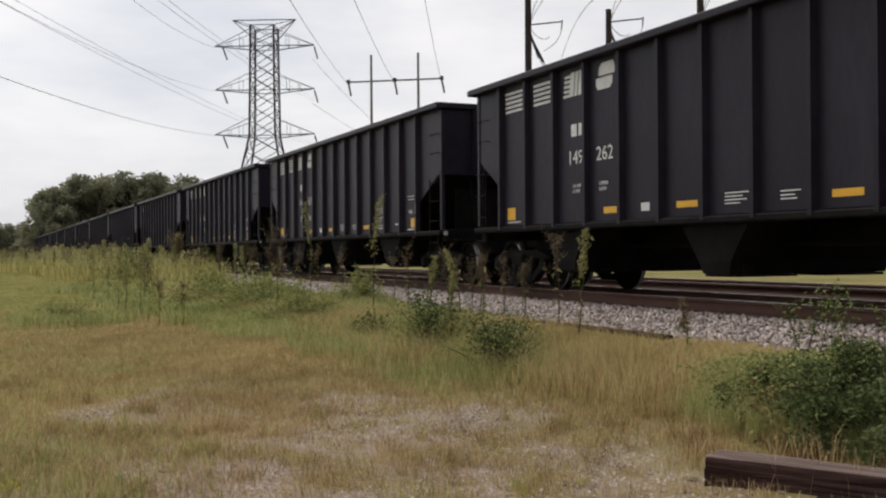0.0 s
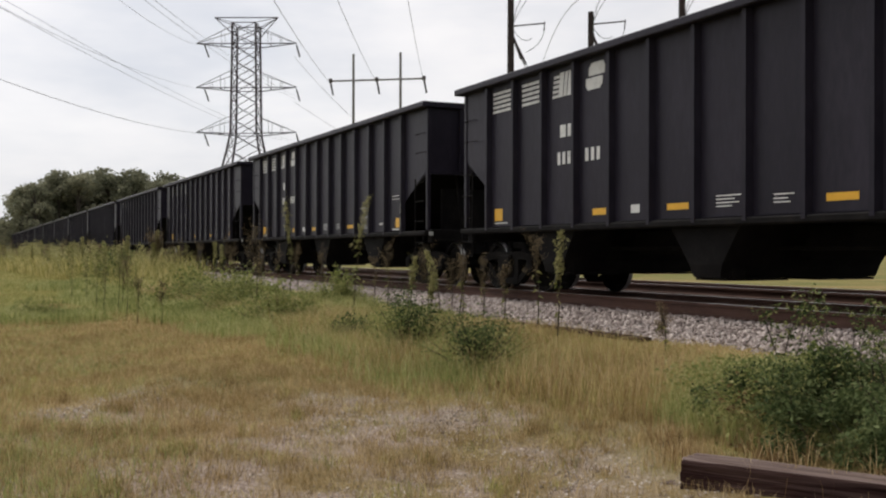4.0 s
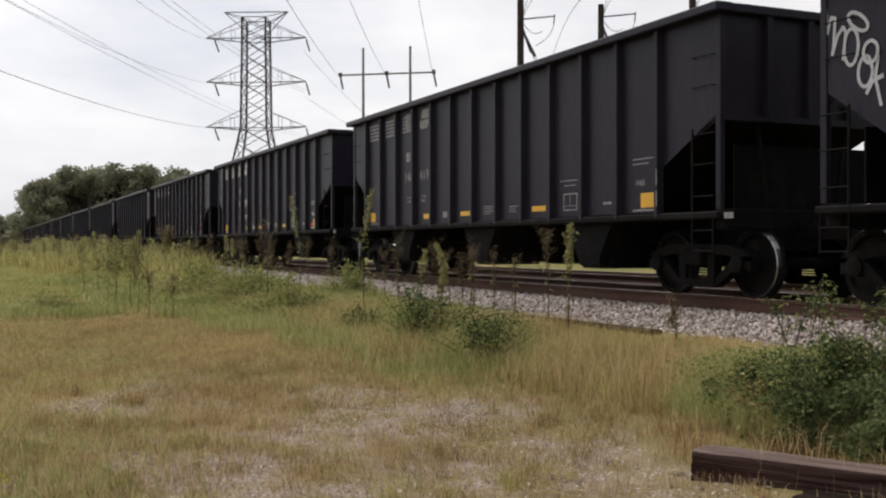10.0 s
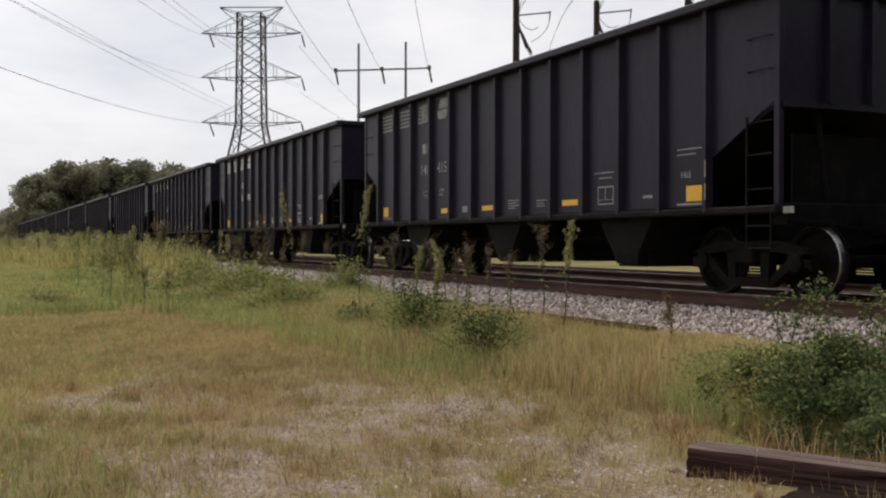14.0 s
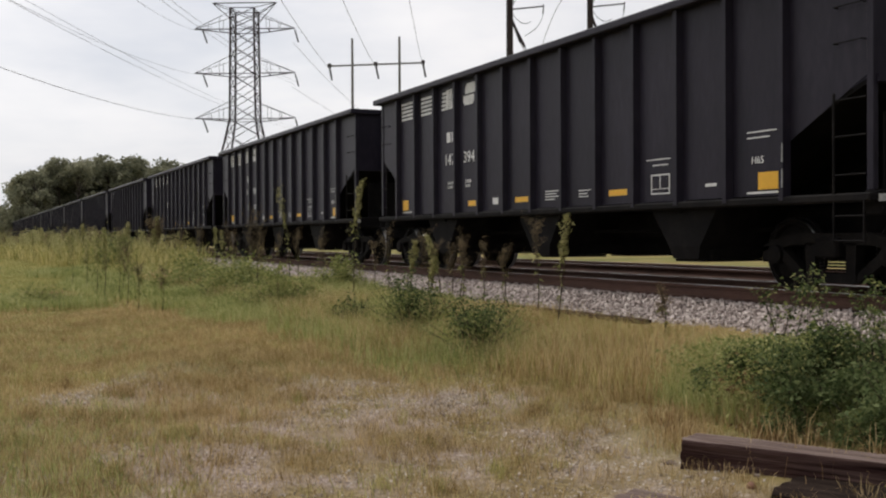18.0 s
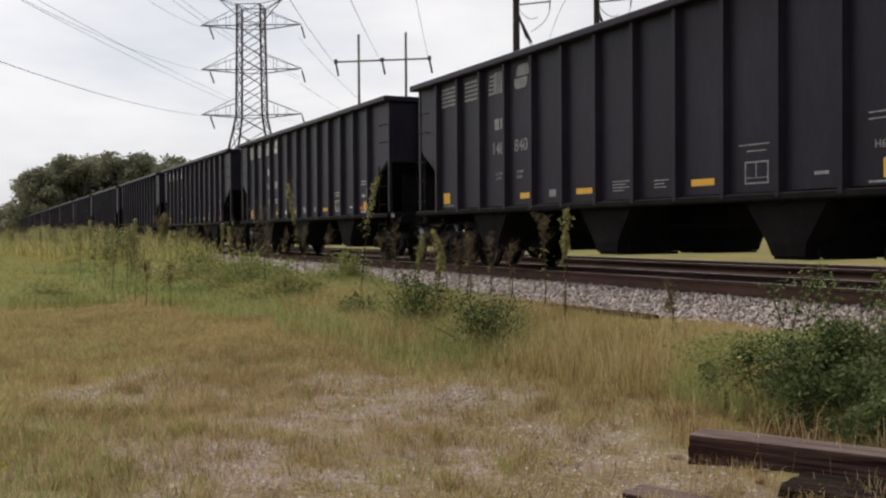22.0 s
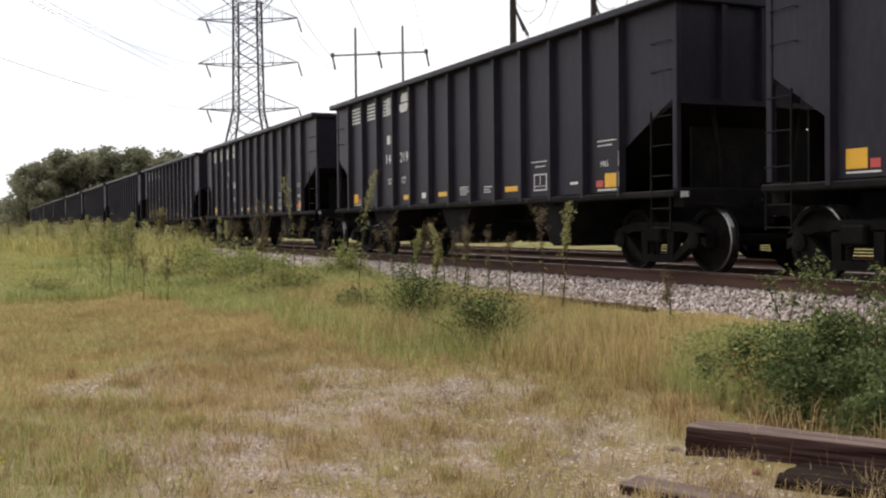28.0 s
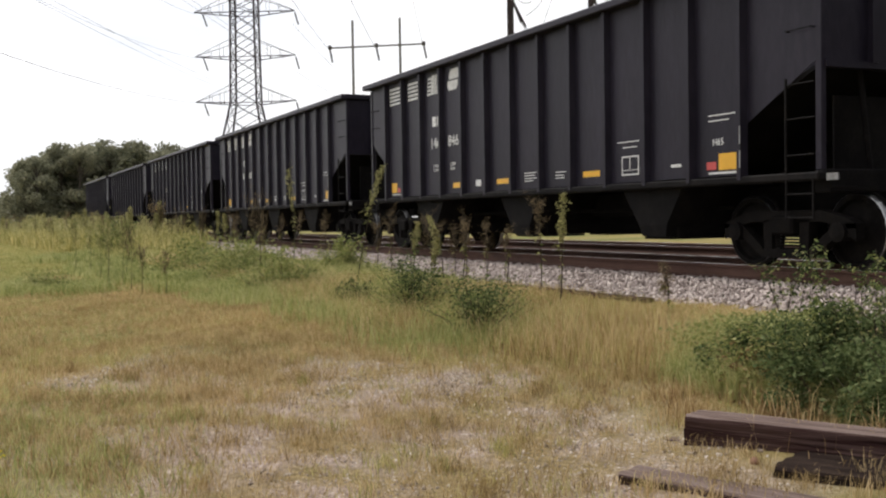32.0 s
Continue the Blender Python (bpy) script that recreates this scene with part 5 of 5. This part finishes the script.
def tufts(name, k, blades, mat, label, seed):
    """Bunches of short dry grass scattered over the lot."""
    r = np.random.default_rng(seed)
    x = r.uniform(-13, -3.4, k)
    y = r.uniform(-0.8, 5.0, k)
    ok = r.random(k) < np.clip(0.55 + 0.9 * patchy(x, y, 1.8, seed), 0.12, 1) * (0.45 + 0.55 * lot(x, y)) * (1 - 0.8 * by_tie(x, y))
    x, y = x[ok], y[ok]
    n = len(x)
    wide = r.uniform(0.03, 0.1, n)
    bx = np.repeat(x, blades) + np.repeat(wide, blades) * r.normal(size=n * blades)
    by = np.repeat(y, blades) + np.repeat(wide, blades) * r.normal(size=n * blades)
    h = np.repeat(r.uniform(0.05, 0.19, n), blades) * r.uniform(0.5, 1.2, n * blades)
    me = blade_mesh(name, np.stack([bx, by, ground_z(bx, by) - 0.005], 1), h, r.uniform(0.002, 0.0045, n * blades), np.full(n * blades, 0.9))
    return tagged(add_mesh(name, me, mat), label, "grass", kind="stuff")


tufts("dry_tufts", 2700, 40, M_TUFT, "bunches of dry tan grass on the gravel lot", 51)
tufts("green_tufts", 600, 36, M_MIX, "bunches of yellow-green grass on the gravel lot", 57)


def blob_points(k, centres, radii, shell=0.45):
    """Points thick towards the skin of several overlapping blobs."""
    centres, radii = np.asarray(centres, float), np.asarray(radii, float)
    which = rng.choice(len(centres), k, p=(radii.prod(1) ** 0.66) / (radii.prod(1) ** 0.66).sum())
    d = rng.normal(size=(k, 3))
    d /= np.linalg.norm(d, axis=1)[:, None]
    r = (shell + (1 - shell) * rng.random(k)) ** 0.7
    return centres[which] + d * radii[which] * r[:, None]


def build_bush(x, y, w, h, leaves, size, label, mat=None, name="bush", group=""):
    """Leafy shoots fanning out from a root, thick in the core and loose outside."""
    z = float(ground_z(np.array(x), np.array(y)))
    ob = thing(name, label, "bush", group, m=pose(x, y, z))
    stems = bmesh.new()
    n = 46
    core, outer = [], []
    for i in range(n):
        a = rng.uniform(0, 2 * np.pi)
        q = rng.random() ** 0.7
        tip = np.array([math.cos(a) * q * w * 0.55, math.sin(a) * q * w * 0.55, h * (1.05 - 0.6 * q * q) * rng.uniform(0.6, 1.1)])
        root = np.array([math.cos(a), math.sin(a), 0]) * q * w * 0.18
        mid = root * 0.5 + tip * np.array([0.45, 0.45, 0.6])
        bar(stems, root - np.array([0, 0, 0.03]), mid, 0.006, 4, 0.004)
        bar(stems, mid, tip, 0.004, 4, 0.0015)
        k = leaves // n
        u = rng.random(k)[:, None]
        pts = np.where(u < 0.5, root + (mid - root) * u * 2, mid + (tip - mid) * (u * 2 - 1)) + rng.normal(0, 0.055 * w, (k, 3))
        (core if q < 0.62 else outer).append(pts)
    tagged(part("branchwork", stems, M_STALK, ob), kind="stuff")
    for nm, pts, mm, sz in (("inner_leaves", core, mat or M_BUSH, size), ("outer_leaves", outer, M_WEED, size * 0.85)):
        p = np.concatenate(pts)
        p[:, 2] = np.abs(p[:, 2])
        tagged(add_mesh(nm, leaf_mesh(nm, p, sz * rng.uniform(0.5, 1.2, len(p)), 0.42), mm, ob), kind="stuff")
    return ob


meadow("lush_green_grass", 380000, (-45, -8.5), (0.5, 7.4), 0.75, lush, lambda x, y: 0.36 + 0.1 * patchy(x, y, 1.0, 62), 0.006, 0.8, M_GREEN, "lush green grass and weeds along the track")

for x, y, w, h, k, sz in ((-12.1, 5.1, 1.25, 0.74, 5200, 0.055), (-10.0, 5.0, 1.3, 0.62, 5200, 0.05), (-19.9, 6.8, 1.3, 0.75, 3000, 0.08), (-13.9, 4.95, 0.8, 0.5, 2400, 0.05), (-25, 4.9, 2.4, 0.85, 3400, 0.1),
                          (-21.4, 5.1, 2.4, 0.85, 4200, 0.09), (-17.2, 4.85, 1.8, 0.75, 4200, 0.075), (-41.5, 5.3, 2.2, 1.2, 2000, 0.16), (-22.6, 1.45, 1.4, 0.42, 1400, 0.07), (-22.5, 5.6, 1.6, 0.8, 2000, 0.09)):
    build_bush(x, y, w, h, k, sz, "small green leafy weed bush in dry grass", M_BUSH if -15 < x or x < -40 else M_WEED, group="weed bushes by the track")


def build_big_bush():
    """A dense core, a loose low flank, and tall open shoots with leaves gathered at their tips."""
    ob = thing("shrub", "dense dark green shrub with tall leafy shoots behind the old timbers", "shrub", m=pose(-5.45, 5.4, 0.22))
    cs, rs = [], []
    for i in range(210):
        cx = -0.95 + 4.1 * rng.random()
        cy = rng.uniform(-0.85, 0.55)
        tall = np.interp(cx, [-0.95, -0.6, -0.2, 0.5, 3.2], [0.26, 0.38, 0.52, 0.62, 0.7])
        cz = (0.12 + 0.88 * rng.random() ** 0.85) * tall * (1.0 if cy > -0.4 else 0.85) * rng.uniform(0.8, 1.1)
        if rng.random() > 1.25 * float(flank(np.array(cx - 5.7), np.array(cy + 5.4))):
            continue
        cs.append((cx, cy, cz))
        q = rng.uniform(0.07, 0.2)
        rs.append((q * 1.25, q * 1.15, q * rng.uniform(0.5, 0.9)))
    stems = bmesh.new()
    for c in cs:
        bar(stems, (c[0] * 0.9 + 0.1, c[1] * 0.7, -0.05), c, 0.007, 5, 0.004)
        bar(stems, c, (c[0] + rng.uniform(-0.15, 0.15), c[1] + rng.uniform(-0.15, 0.15), c[2] + rng.uniform(0.05, 0.15)), 0.004, 4, 0.002)

    def leaves(name, pts, a, b, mat, aspect=0.5):
        p = np.asarray(pts)
        p[:, 2] = np.abs(p[:, 2])
        tagged(add_mesh(name, leaf_mesh(name, p, rng.uniform(a, b, len(p)), aspect), mat, ob), kind="stuff")

    leaves("foliage", blob_points(52000, cs, rs, 0.2), 0.018, 0.055, M_BUSH)
    skin = [(c, r) for c, r in zip(cs, rs) if c[1] < 0.0 and c[0] < 0.4]
    leaves("young_leaves", blob_points(4000, [c for c, _ in skin], [r for _, r in skin], 0.85) + np.array([0, -0.03, 0.03]), 0.014, 0.04, M_WEED, 0.42)
    low = np.stack([rng.uniform(-1.9, 0.2, 9000), rng.uniform(-0.85, 0.55, 9000), np.zeros(9000)], 1)
    low[:, 2] = 0.08 + rng.random(9000) ** 0.7 * np.interp(low[:, 0], [-1.9, -0.3], [0.16, 0.5])
    low = low[rng.random(len(low)) < flank(low[:, 0] - 5.45, low[:, 1] + 5.4)]
    leaves("low_flank", low, 0.018, 0.05, M_WEED, 0.35)
    dark, pale = [], []
    for i in range(115):
        # shoots: thick on the side by the track, thin towards the flank
        x0, y0 = -0.55 + 3.4 * rng.random(), rng.uniform(-0.35, 0.55)
        b = np.array([x0, y0, 0.35])
        d = np.array([rng.uniform(-0.16, 0.16), rng.uniform(-0.14, 0.14), 0.22 + 0.44 * rng.random() ** 0.7])
        bar(stems, b, b + d, 0.0034, 4, 0.0016)
        for s_ in rng.uniform(0.1, 0.75, 9):
            dark.append(b + d * s_ + rng.normal(0, 0.028, 3))
        for twig in range(int(rng.integers(2, 5))):
            e = b + d * rng.uniform(0.72, 1.0)
            w = rng.normal(0, 1, 3) * np.array([0.06, 0.06, 0.035]) + np.array([0, 0, 0.02])
            bar(stems, e, e + w, 0.0016, 4, 0.001)
            for k in range(13):
                (pale if k % 3 == 0 else dark).append(e + w * rng.uniform(0.2, 1.15) + rng.normal(0, 0.016, 3))
    tagged(part("branchwork", stems, M_STALK, ob), kind="stuff")
    leaves("upper_spray", dark, 0.02, 0.045, M_BUSH, 0.5)
    leaves("pale_spray", pale, 0.018, 0.04, M_WEED, 0.5)
    # a dead branch at the front
    q = np.array([-0.05, -0.62, 0.22]) + rng.normal(0, 1, (420, 3)) * np.array([0.16, 0.08, 0.1])
    leaves("dead_leaves", q, 0.02, 0.05, M_RUSSET, 0.4)


build_big_bush()
meadow("flank_grass", 30000, (-7.6, -4.6), (4.7, 6.2), 1.0, lambda x, y: np.clip(0.75 + 0.4 * patchy(x, y, 2.4, 66), 0, 1) * flank(x, y), lambda x, y: 0.38 + 0.1 * patchy(x, y, 2.0, 67), 0.0045, 0.8, M_GREEN, "green grass and shoots round the shrub's foot")


def build_weed(x, y, h, head, brown, lean, seed, name="tall_weed", big=1.0):
    r = np.random.default_rng(seed)
    z = float(ground_z(np.array(x), np.array(y)))
    ob = thing(name, "tall dry brown weed with a wispy branched seed head" if brown else "tall green weed stalk with a long seed plume", "weed", "tall weeds by the track", m=pose(x, y, z))
    thick = 0.0105 if y > 3.5 else 0.007
    st = bmesh.new()
    pts = [(lean * h * (q ** 2), 0.03 * math.sin(3 * q), h * q) for q in np.linspace(0, 1, 7)]
    for i, (a, b) in enumerate(zip(pts, pts[1:])):
        bar(st, a, b, thick * (1 - 0.124 * i), 5, thick * (0.876 - 0.124 * i))
    seeds = []
    for i in range(16 if brown else 6):
        q = r.uniform(0.45, 0.95)
        base = np.array([lean * h * q * q, 0, h * q])
        out = np.array([r.uniform(-1, 1), r.uniform(-1, 1), r.uniform(1.0, 2.2)])
        out *= h * (0.24 if brown else 0.12) * r.uniform(0.5, 1.1) / np.linalg.norm(out)
        bar(st, base, base + out, 0.003, 4, 0.0015)
        for u in r.random(30 if brown else 10):
            seeds.append(base + out * (0.3 + 0.75 * u) + r.normal(0, 0.025, 3))
    tagged(part("stalk", st, M_STALK, ob), kind="stuff")
    k = 16 if brown else 26
    if x < -38:
        k = 0
    if y < 3.5 and x > -38:
        k = 110
    q = r.random(k)
    up = (0.12 + 0.55 * q) if y >= 3.5 else (0.35 + 0.6 * q)
    lv = np.stack([lean * h * up * up, 0 * q, h * up], 1) + r.normal(0, 0.012 if y >= 3.5 else 0.09, (k, 3))
    if k:
        tagged(add_mesh("leaf", leaf_mesh("leaf", lv, big * r.uniform(0.05, 0.1, k), 0.15, 0.55), M_WEED, ob), kind="stuff")
    if not brown:
        k = 520
        q = 1 - head / h * r.random(k)
        rad = (0.062 * np.sin(np.pi * np.clip((1 - q) * h / head, 0.05, 1) ** 0.8) + 0.008) * (1 + 0.5 * np.sin(19 * q * h + seed)) * r.random(k) ** 0.5
        a = r.uniform(0, 2 * np.pi, k)
        seeds = np.concatenate([np.array(seeds), np.stack([lean * h * q * q + rad * np.cos(a), rad * np.sin(a), h * q], 1)])
    c = np.array(seeds)
    tagged(add_mesh("seed_head", leaf_mesh("seed_head", c, big * r.uniform(0.015, 0.04 if brown else 0.055, len(c)), 0.3, 0.2), M_BROWNSEED if brown else M_SEED, ob), kind="stuff")
    return ob


# x, y, height, length of the head, whether brown, and lean
WEEDS = ((-18.38, 4.75, 1.72, 0.5, True, 0.04), (-21.6, 6.3, 2.3, 0.9, False, -0.4), (-17.55, 6.3, 2.1, 0.75, False, 0.43), (-11.48, 6.85, 1.42, 0.62, False, 0.09), (-12.25, 7.0, 1.3, 0.3, True, -0.07),
         (-15.2, 6.9, 1.15, 0.5, False, -0.45), (-16.45, 6.9, 1.05, 0.45, False, 0.3), (-15.75, 6.95, 0.8, 0.4, False, 0.35), (-15.1, 7.2, 1.08, 0.4, True, 0.2), (-18.2, 7.2, 1.25, 0.4, True, -0.08), (-14.47, 7.3, 0.96, 0.3, True, 0.05),
         (-13.78, 7.3, 0.93, 0.3, True, 0.01), (-8.92, 6.6, 0.57, 0.2, True, -0.1), (-15.62, 7.3, 0.9, 0.3, True, -0.03), (-15.3, 7.35, 1.1, 0.4, True, -0.04), (-22.06, 7.2, 1.15, 0.4, True, -0.13),
         (-30.4, 7.2, 1.2, 0.4, True, -0.06), (-24.0, 7.2, 1.22, 0.4, True, 0.04), (-16.0, 7.1, 0.95, 0.35, True, 0.22), (-15.9, 7.0, 1.15, 0.4, True, -0.1), (-19.2, 7.3, 1.0, 0.3, True, 0.1),
         (-26.0, 7.3, 1.2, 0.4, True, -0.04), (-28.0, 7.4, 1.3, 0.4, True, 0.04), (-27.4, 2.8, 1.35, 0.6, False, 0.05), (-24.7, 2.74, 1.5, 0.7, False, -0.04), (-23.5, 2.76, 1.3, 0.6, False, 0.06),
         (-23.4, 3.05, 1.5, 0.7, False, 0.03), (-21.4, 2.95, 1.25, 0.4, True, -0.03), (-19.7, 2.9, 0.95, 0.3, True, -0.04),
         (-19.5, 3.3, 0.8, 0.3, True, 0.05), (-26.2, 3.1, 1.6, 0.6, False, -0.05), (-29.0, 2.6, 1.6, 0.7, False, 0.03), (-25.4, 3.4, 1.45, 0.5, True, 0.05))
SWAYING = []
for i, (x, y, h, hd, br, ln) in enumerate(WEEDS):
    stem = build_weed(x, y, h, hd, br, ln, 100 + i)
    if i in (1, 2, 3):
        SWAYING.append(stem)


def far_weeds():
    r = random.Random(5)
    for i in range(34):
        x = -26 - 34 * r.random()
        build_weed(x, r.uniform(6.2, 7.5), r.uniform(0.9, 1.5), 0.5, r.random() < 0.7, r.uniform(-0.08, 0.08), 300 + i)
    for i in range(55):
        y = r.uniform(0.6, 6.6)
        x = -42 - 12.5 * (5 - y) * r.uniform(0.9, 1.1) - 26 * r.random()
        build_weed(min(x, -39), y, r.uniform(1.4, 2.0), 0.8, r.random() < 0.3, r.uniform(-0.08, 0.08), 400 + i, big=2.0)


far_weeds()


def far_plumes():
    """Feathery tops of the uncut weeds, past counting."""
    k = 2600
    x, y = rng.uniform(-125, -36, k), rng.uniform(-2.5, 7.4, k)
    ok = rng.random(k) < uncut(x, y)
    x, y = x[ok], y[ok]
    n, m = len(x), 26
    top = rng.uniform(1.1, 1.95, n) * (0.85 + 0.25 * patchy(x, y, 0.5, 91))
    u = rng.random((n, m))
    rad = 0.09 * np.sin(np.pi * np.clip(u, 0.06, 1)) + 0.02
    c = np.stack([x[:, None] + rad * rng.normal(size=(n, m)), y[:, None] + rad * rng.normal(size=(n, m)), (ground_z(x, y) + top)[:, None] - 0.65 * u], -1).reshape(-1, 3)
    ob = add_mesh("weed_plumes", leaf_mesh("weed_plumes", c, rng.uniform(0.07, 0.16, n * m), 0.35, 0.2), M_SEED)
    tagged(ob, "pale tan feathery plumes of uncut weeds", "weeds", kind="stuff")


far_plumes()


def build_tree_meshes():
    out = []
    for k in range(4):
        h = 15.0
        tr = bmesh.new()
        bar(tr, (0, 0, -0.5), (0, 0, h * 0.35), 0.32, 8, 0.22)
        bar(tr, (0, 0, h * 0.35), (0.3, 0.2, h * 0.8), 0.22, 7, 0.06)
        cs, rs = [], []
        for i in range(34):
            q = rng.uniform(0.0, 1.0)
            a = rng.uniform(0, 2 * np.pi)
            spread = 4.4 * math.sin(math.pi * min(1, 0.3 + q * 0.62)) * rng.uniform(0.5, 1.0)
            c = (spread * math.cos(a), spread * math.sin(a), h * (0.06 + 0.88 * q))
            cs.append(c)
            s = rng.uniform(0.9, 1.9)
            rs.append((s, s, s * 0.75))
            bar(tr, (0, 0, max(0.6, c[2] - 2.5)), c, 0.1, 5, 0.03)
        me_t = bpy.data.meshes.new("trunk")
        tr.to_mesh(me_t)
        tr.free()
        p = blob_points(4200, cs, rs, 0.35)
        out.append((me_t, leaf_mesh("crown", p, rng.uniform(0.34, 0.7, len(p)), 0.7, 0.2)))
    return out


TREES = build_tree_meshes()


def build_tree(x, y, s, k, turn, wide=1.0):
    ob = thing("tree", "full green broadleaf tree at the edge of a wood", "tree", "wood beyond the track", m=pose(x, y, 0.2, 0, 0, turn))
    me_t, me_c = TREES[k % 4]
    add_mesh("trunk", me_t, M_BARK, ob)
    add_mesh("crown", me_c, M_TREE, ob)
    ob.scale = (s * wide, s * wide, s)
    return ob


r_ = random.Random(9)
for i in range(40):
    # a long wood whose height falls off at its near and far flanks
    y = 11 + 35 * (i / 39) + r_.uniform(-1, 1)
    s = float(np.interp(y, [8, 12, 20, 28, 40, 48], [0.82, 0.98, 1.17, 1.2, 1.12, 0.87])) * r_.uniform(0.93, 1.06)
    build_tree(-218 - r_.uniform(0, 26), y, s, i, r_.uniform(0, 360), 1.1)
for i in range(22):
    y = -14 + 26 * (i / 21) + r_.uniform(-1, 1)
    build_tree(-330 - r_.uniform(0, 30), y, r_.uniform(0.6, 0.85), i + 1, r_.uniform(0, 360), 1.2)


# ---------------------------------------------------------------- old timbers and small things
def old_timber(x, y, z, length, turn, w, h, dive, roll, label, side=None, top=None):
    """A worn beam whose long faces are split by cracks along the grain."""
    bm = bmesh.new()
    k, m = 44, 9
    loop = [(-1 + 2 * i / m, -1) for i in range(m)] + [(1, -1 + 2 * i / m) for i in range(m)] + [(1 - 2 * i / m, 1) for i in range(m)] + [(-1, 1 - 2 * i / m) for i in range(m)]
    rings = []
    for i in range(k + 1):
        q = i / k * length
        ring = []
        for a, b in loop:
            wob = noise.noise((q * 1.6, b * 1.3 + turn, a * 1.3))
            crack = noise.noise((q * 1.1 + 7 * a, b * 2.6 + 0.7 * wob, turn + a * 2.6))
            j = 0.5 + 0.025 * wob - 0.16 * max(0.0, crack - 0.18)
            edge = 0.955 if abs(a) == 1 and abs(b) == 1 else 1.0
            ring.append(bm.verts.new((q + (rng.uniform(-0.012, 0.012) if i in (0, k) else 0), a * w * edge * j, (b * edge * j) * h + h * 0.5)))
        rings.append(ring)
    n = len(loop)
    for a, b in zip(rings, rings[1:]):
        for i in range(n):
            f = bm.faces.new((a[i], a[(i + 1) % n], b[(i + 1) % n], b[i]))
            # upper faces take the paler tone that carries the light from above
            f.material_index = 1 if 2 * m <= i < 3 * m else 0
    bm.faces.new(rings[0])
    bm.faces.new(rings[-1][::-1])
    bmesh.ops.recalc_face_normals(bm, faces=bm.faces[:])
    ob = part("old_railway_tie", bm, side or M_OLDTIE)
    ob.data.materials.append(top or M_LITTOP)
    ob.matrix_world = pose(x, y, z, roll, dive, turn)
    return tagged(ob, label, "railway tie", "discarded timbers")


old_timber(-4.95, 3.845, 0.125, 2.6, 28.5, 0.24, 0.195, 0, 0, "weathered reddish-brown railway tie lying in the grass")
old_timber(-14.6, 7.55, 0.33, 3.9, 1.5, 0.16, 0.12, 0, 0, "dark weathered plank lying along the foot of the ballast", M_OLDTIE, M_OLDTIE)
# added beam: fills the hollow under the tie with the colour of its shade
old_timber(-4.2, 3.87, 0.03, 1.4, 28.5, 0.44, 0.17, 0, 0, "near-black beam added for the shade under the old railway tie", M_TIESHADE, M_TIESHADE)
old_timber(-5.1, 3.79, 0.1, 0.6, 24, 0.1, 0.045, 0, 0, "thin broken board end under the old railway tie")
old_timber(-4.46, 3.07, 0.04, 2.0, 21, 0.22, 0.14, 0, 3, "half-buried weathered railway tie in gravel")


def strip_grass(name, k, xr, line, spread, height, width, lean, mat, label):
    """Grass that stands along a line across the plan."""
    x = rng.uniform(xr[0], xr[1], k)
    y = np.interp(x, [p[0] for p in line], [p[1] for p in line]) + rng.normal(0, spread, k)
    clump = patchy(x, y, 5.0, 97) > -0.1
    x, y = x[clump], y[clump]
    n = len(x)
    me = blade_mesh(name, np.stack([x, y, ground_z(x, y) - 0.01], 1), height * rng.uniform(0.5, 1.2, n), width * rng.uniform(0.7, 1.4, n), np.full(n, lean))
    return tagged(add_mesh(name, me, mat), label, "grass", kind="stuff")


strip_grass("dead_stalks", 480, (-6.0, -3.3), ((-6.0, 4.3), (-4.6, 4.3), (-3.3, 4.8)), 0.14, 0.4, 0.0042, 0.8, M_DRY, "thin pale dead stalks in front of the shrub")
strip_grass("dead_undergrowth", 2000, (-6.4, -3.3), ((-6.4, 4.35), (-4.6, 4.3), (-3.3, 4.85)), 0.16, 0.22, 0.005, 0.9, M_RUSSET, "brown dead grass between the shrub and the old tie")
strip_grass("olive_tie_grass", 140, (-4.95, -3.9), ((-4.95, 3.58), (-4.4, 3.62), (-3.9, 3.55)), 0.06, 0.1, 0.0028, 1.1, M_TUFT, "olive dry grass along the front of the old tie")


st = part("stone", bmesh.new(), M_CLAY)
bm_ = bmesh.new()
bmesh.ops.create_icosphere(bm_, subdivisions=2, radius=0.026)
for v_ in bm_.verts:
    v_.co *= 1 + 0.35 * noise.noise(v_.co * 18)
bm_.to_mesh(st.data)
bm_.free()
st.matrix_world = pose(-4.33, 3.76, 0.165)
tagged(st, "small rusty brown stone beside the old tie", "stone")


def build_flowers():
    c = np.stack([rng.normal(-6.46, 0.09, 24), rng.normal(0.12, 0.06, 24), np.zeros(24)], 1)
    c[:, 2] = ground_z(c[:, 0], c[:, 1]) + rng.uniform(0.06, 0.12, 24)
    ob = add_mesh("wild_flowers", leaf_mesh("wild_flowers", c, rng.uniform(0.012, 0.024, 24), 0.9, 0.0), M_FLOWER)
    tagged(ob, "small clump of yellow wild flowers in grass", "flowers", kind="stuff")


build_flowers()

motions()
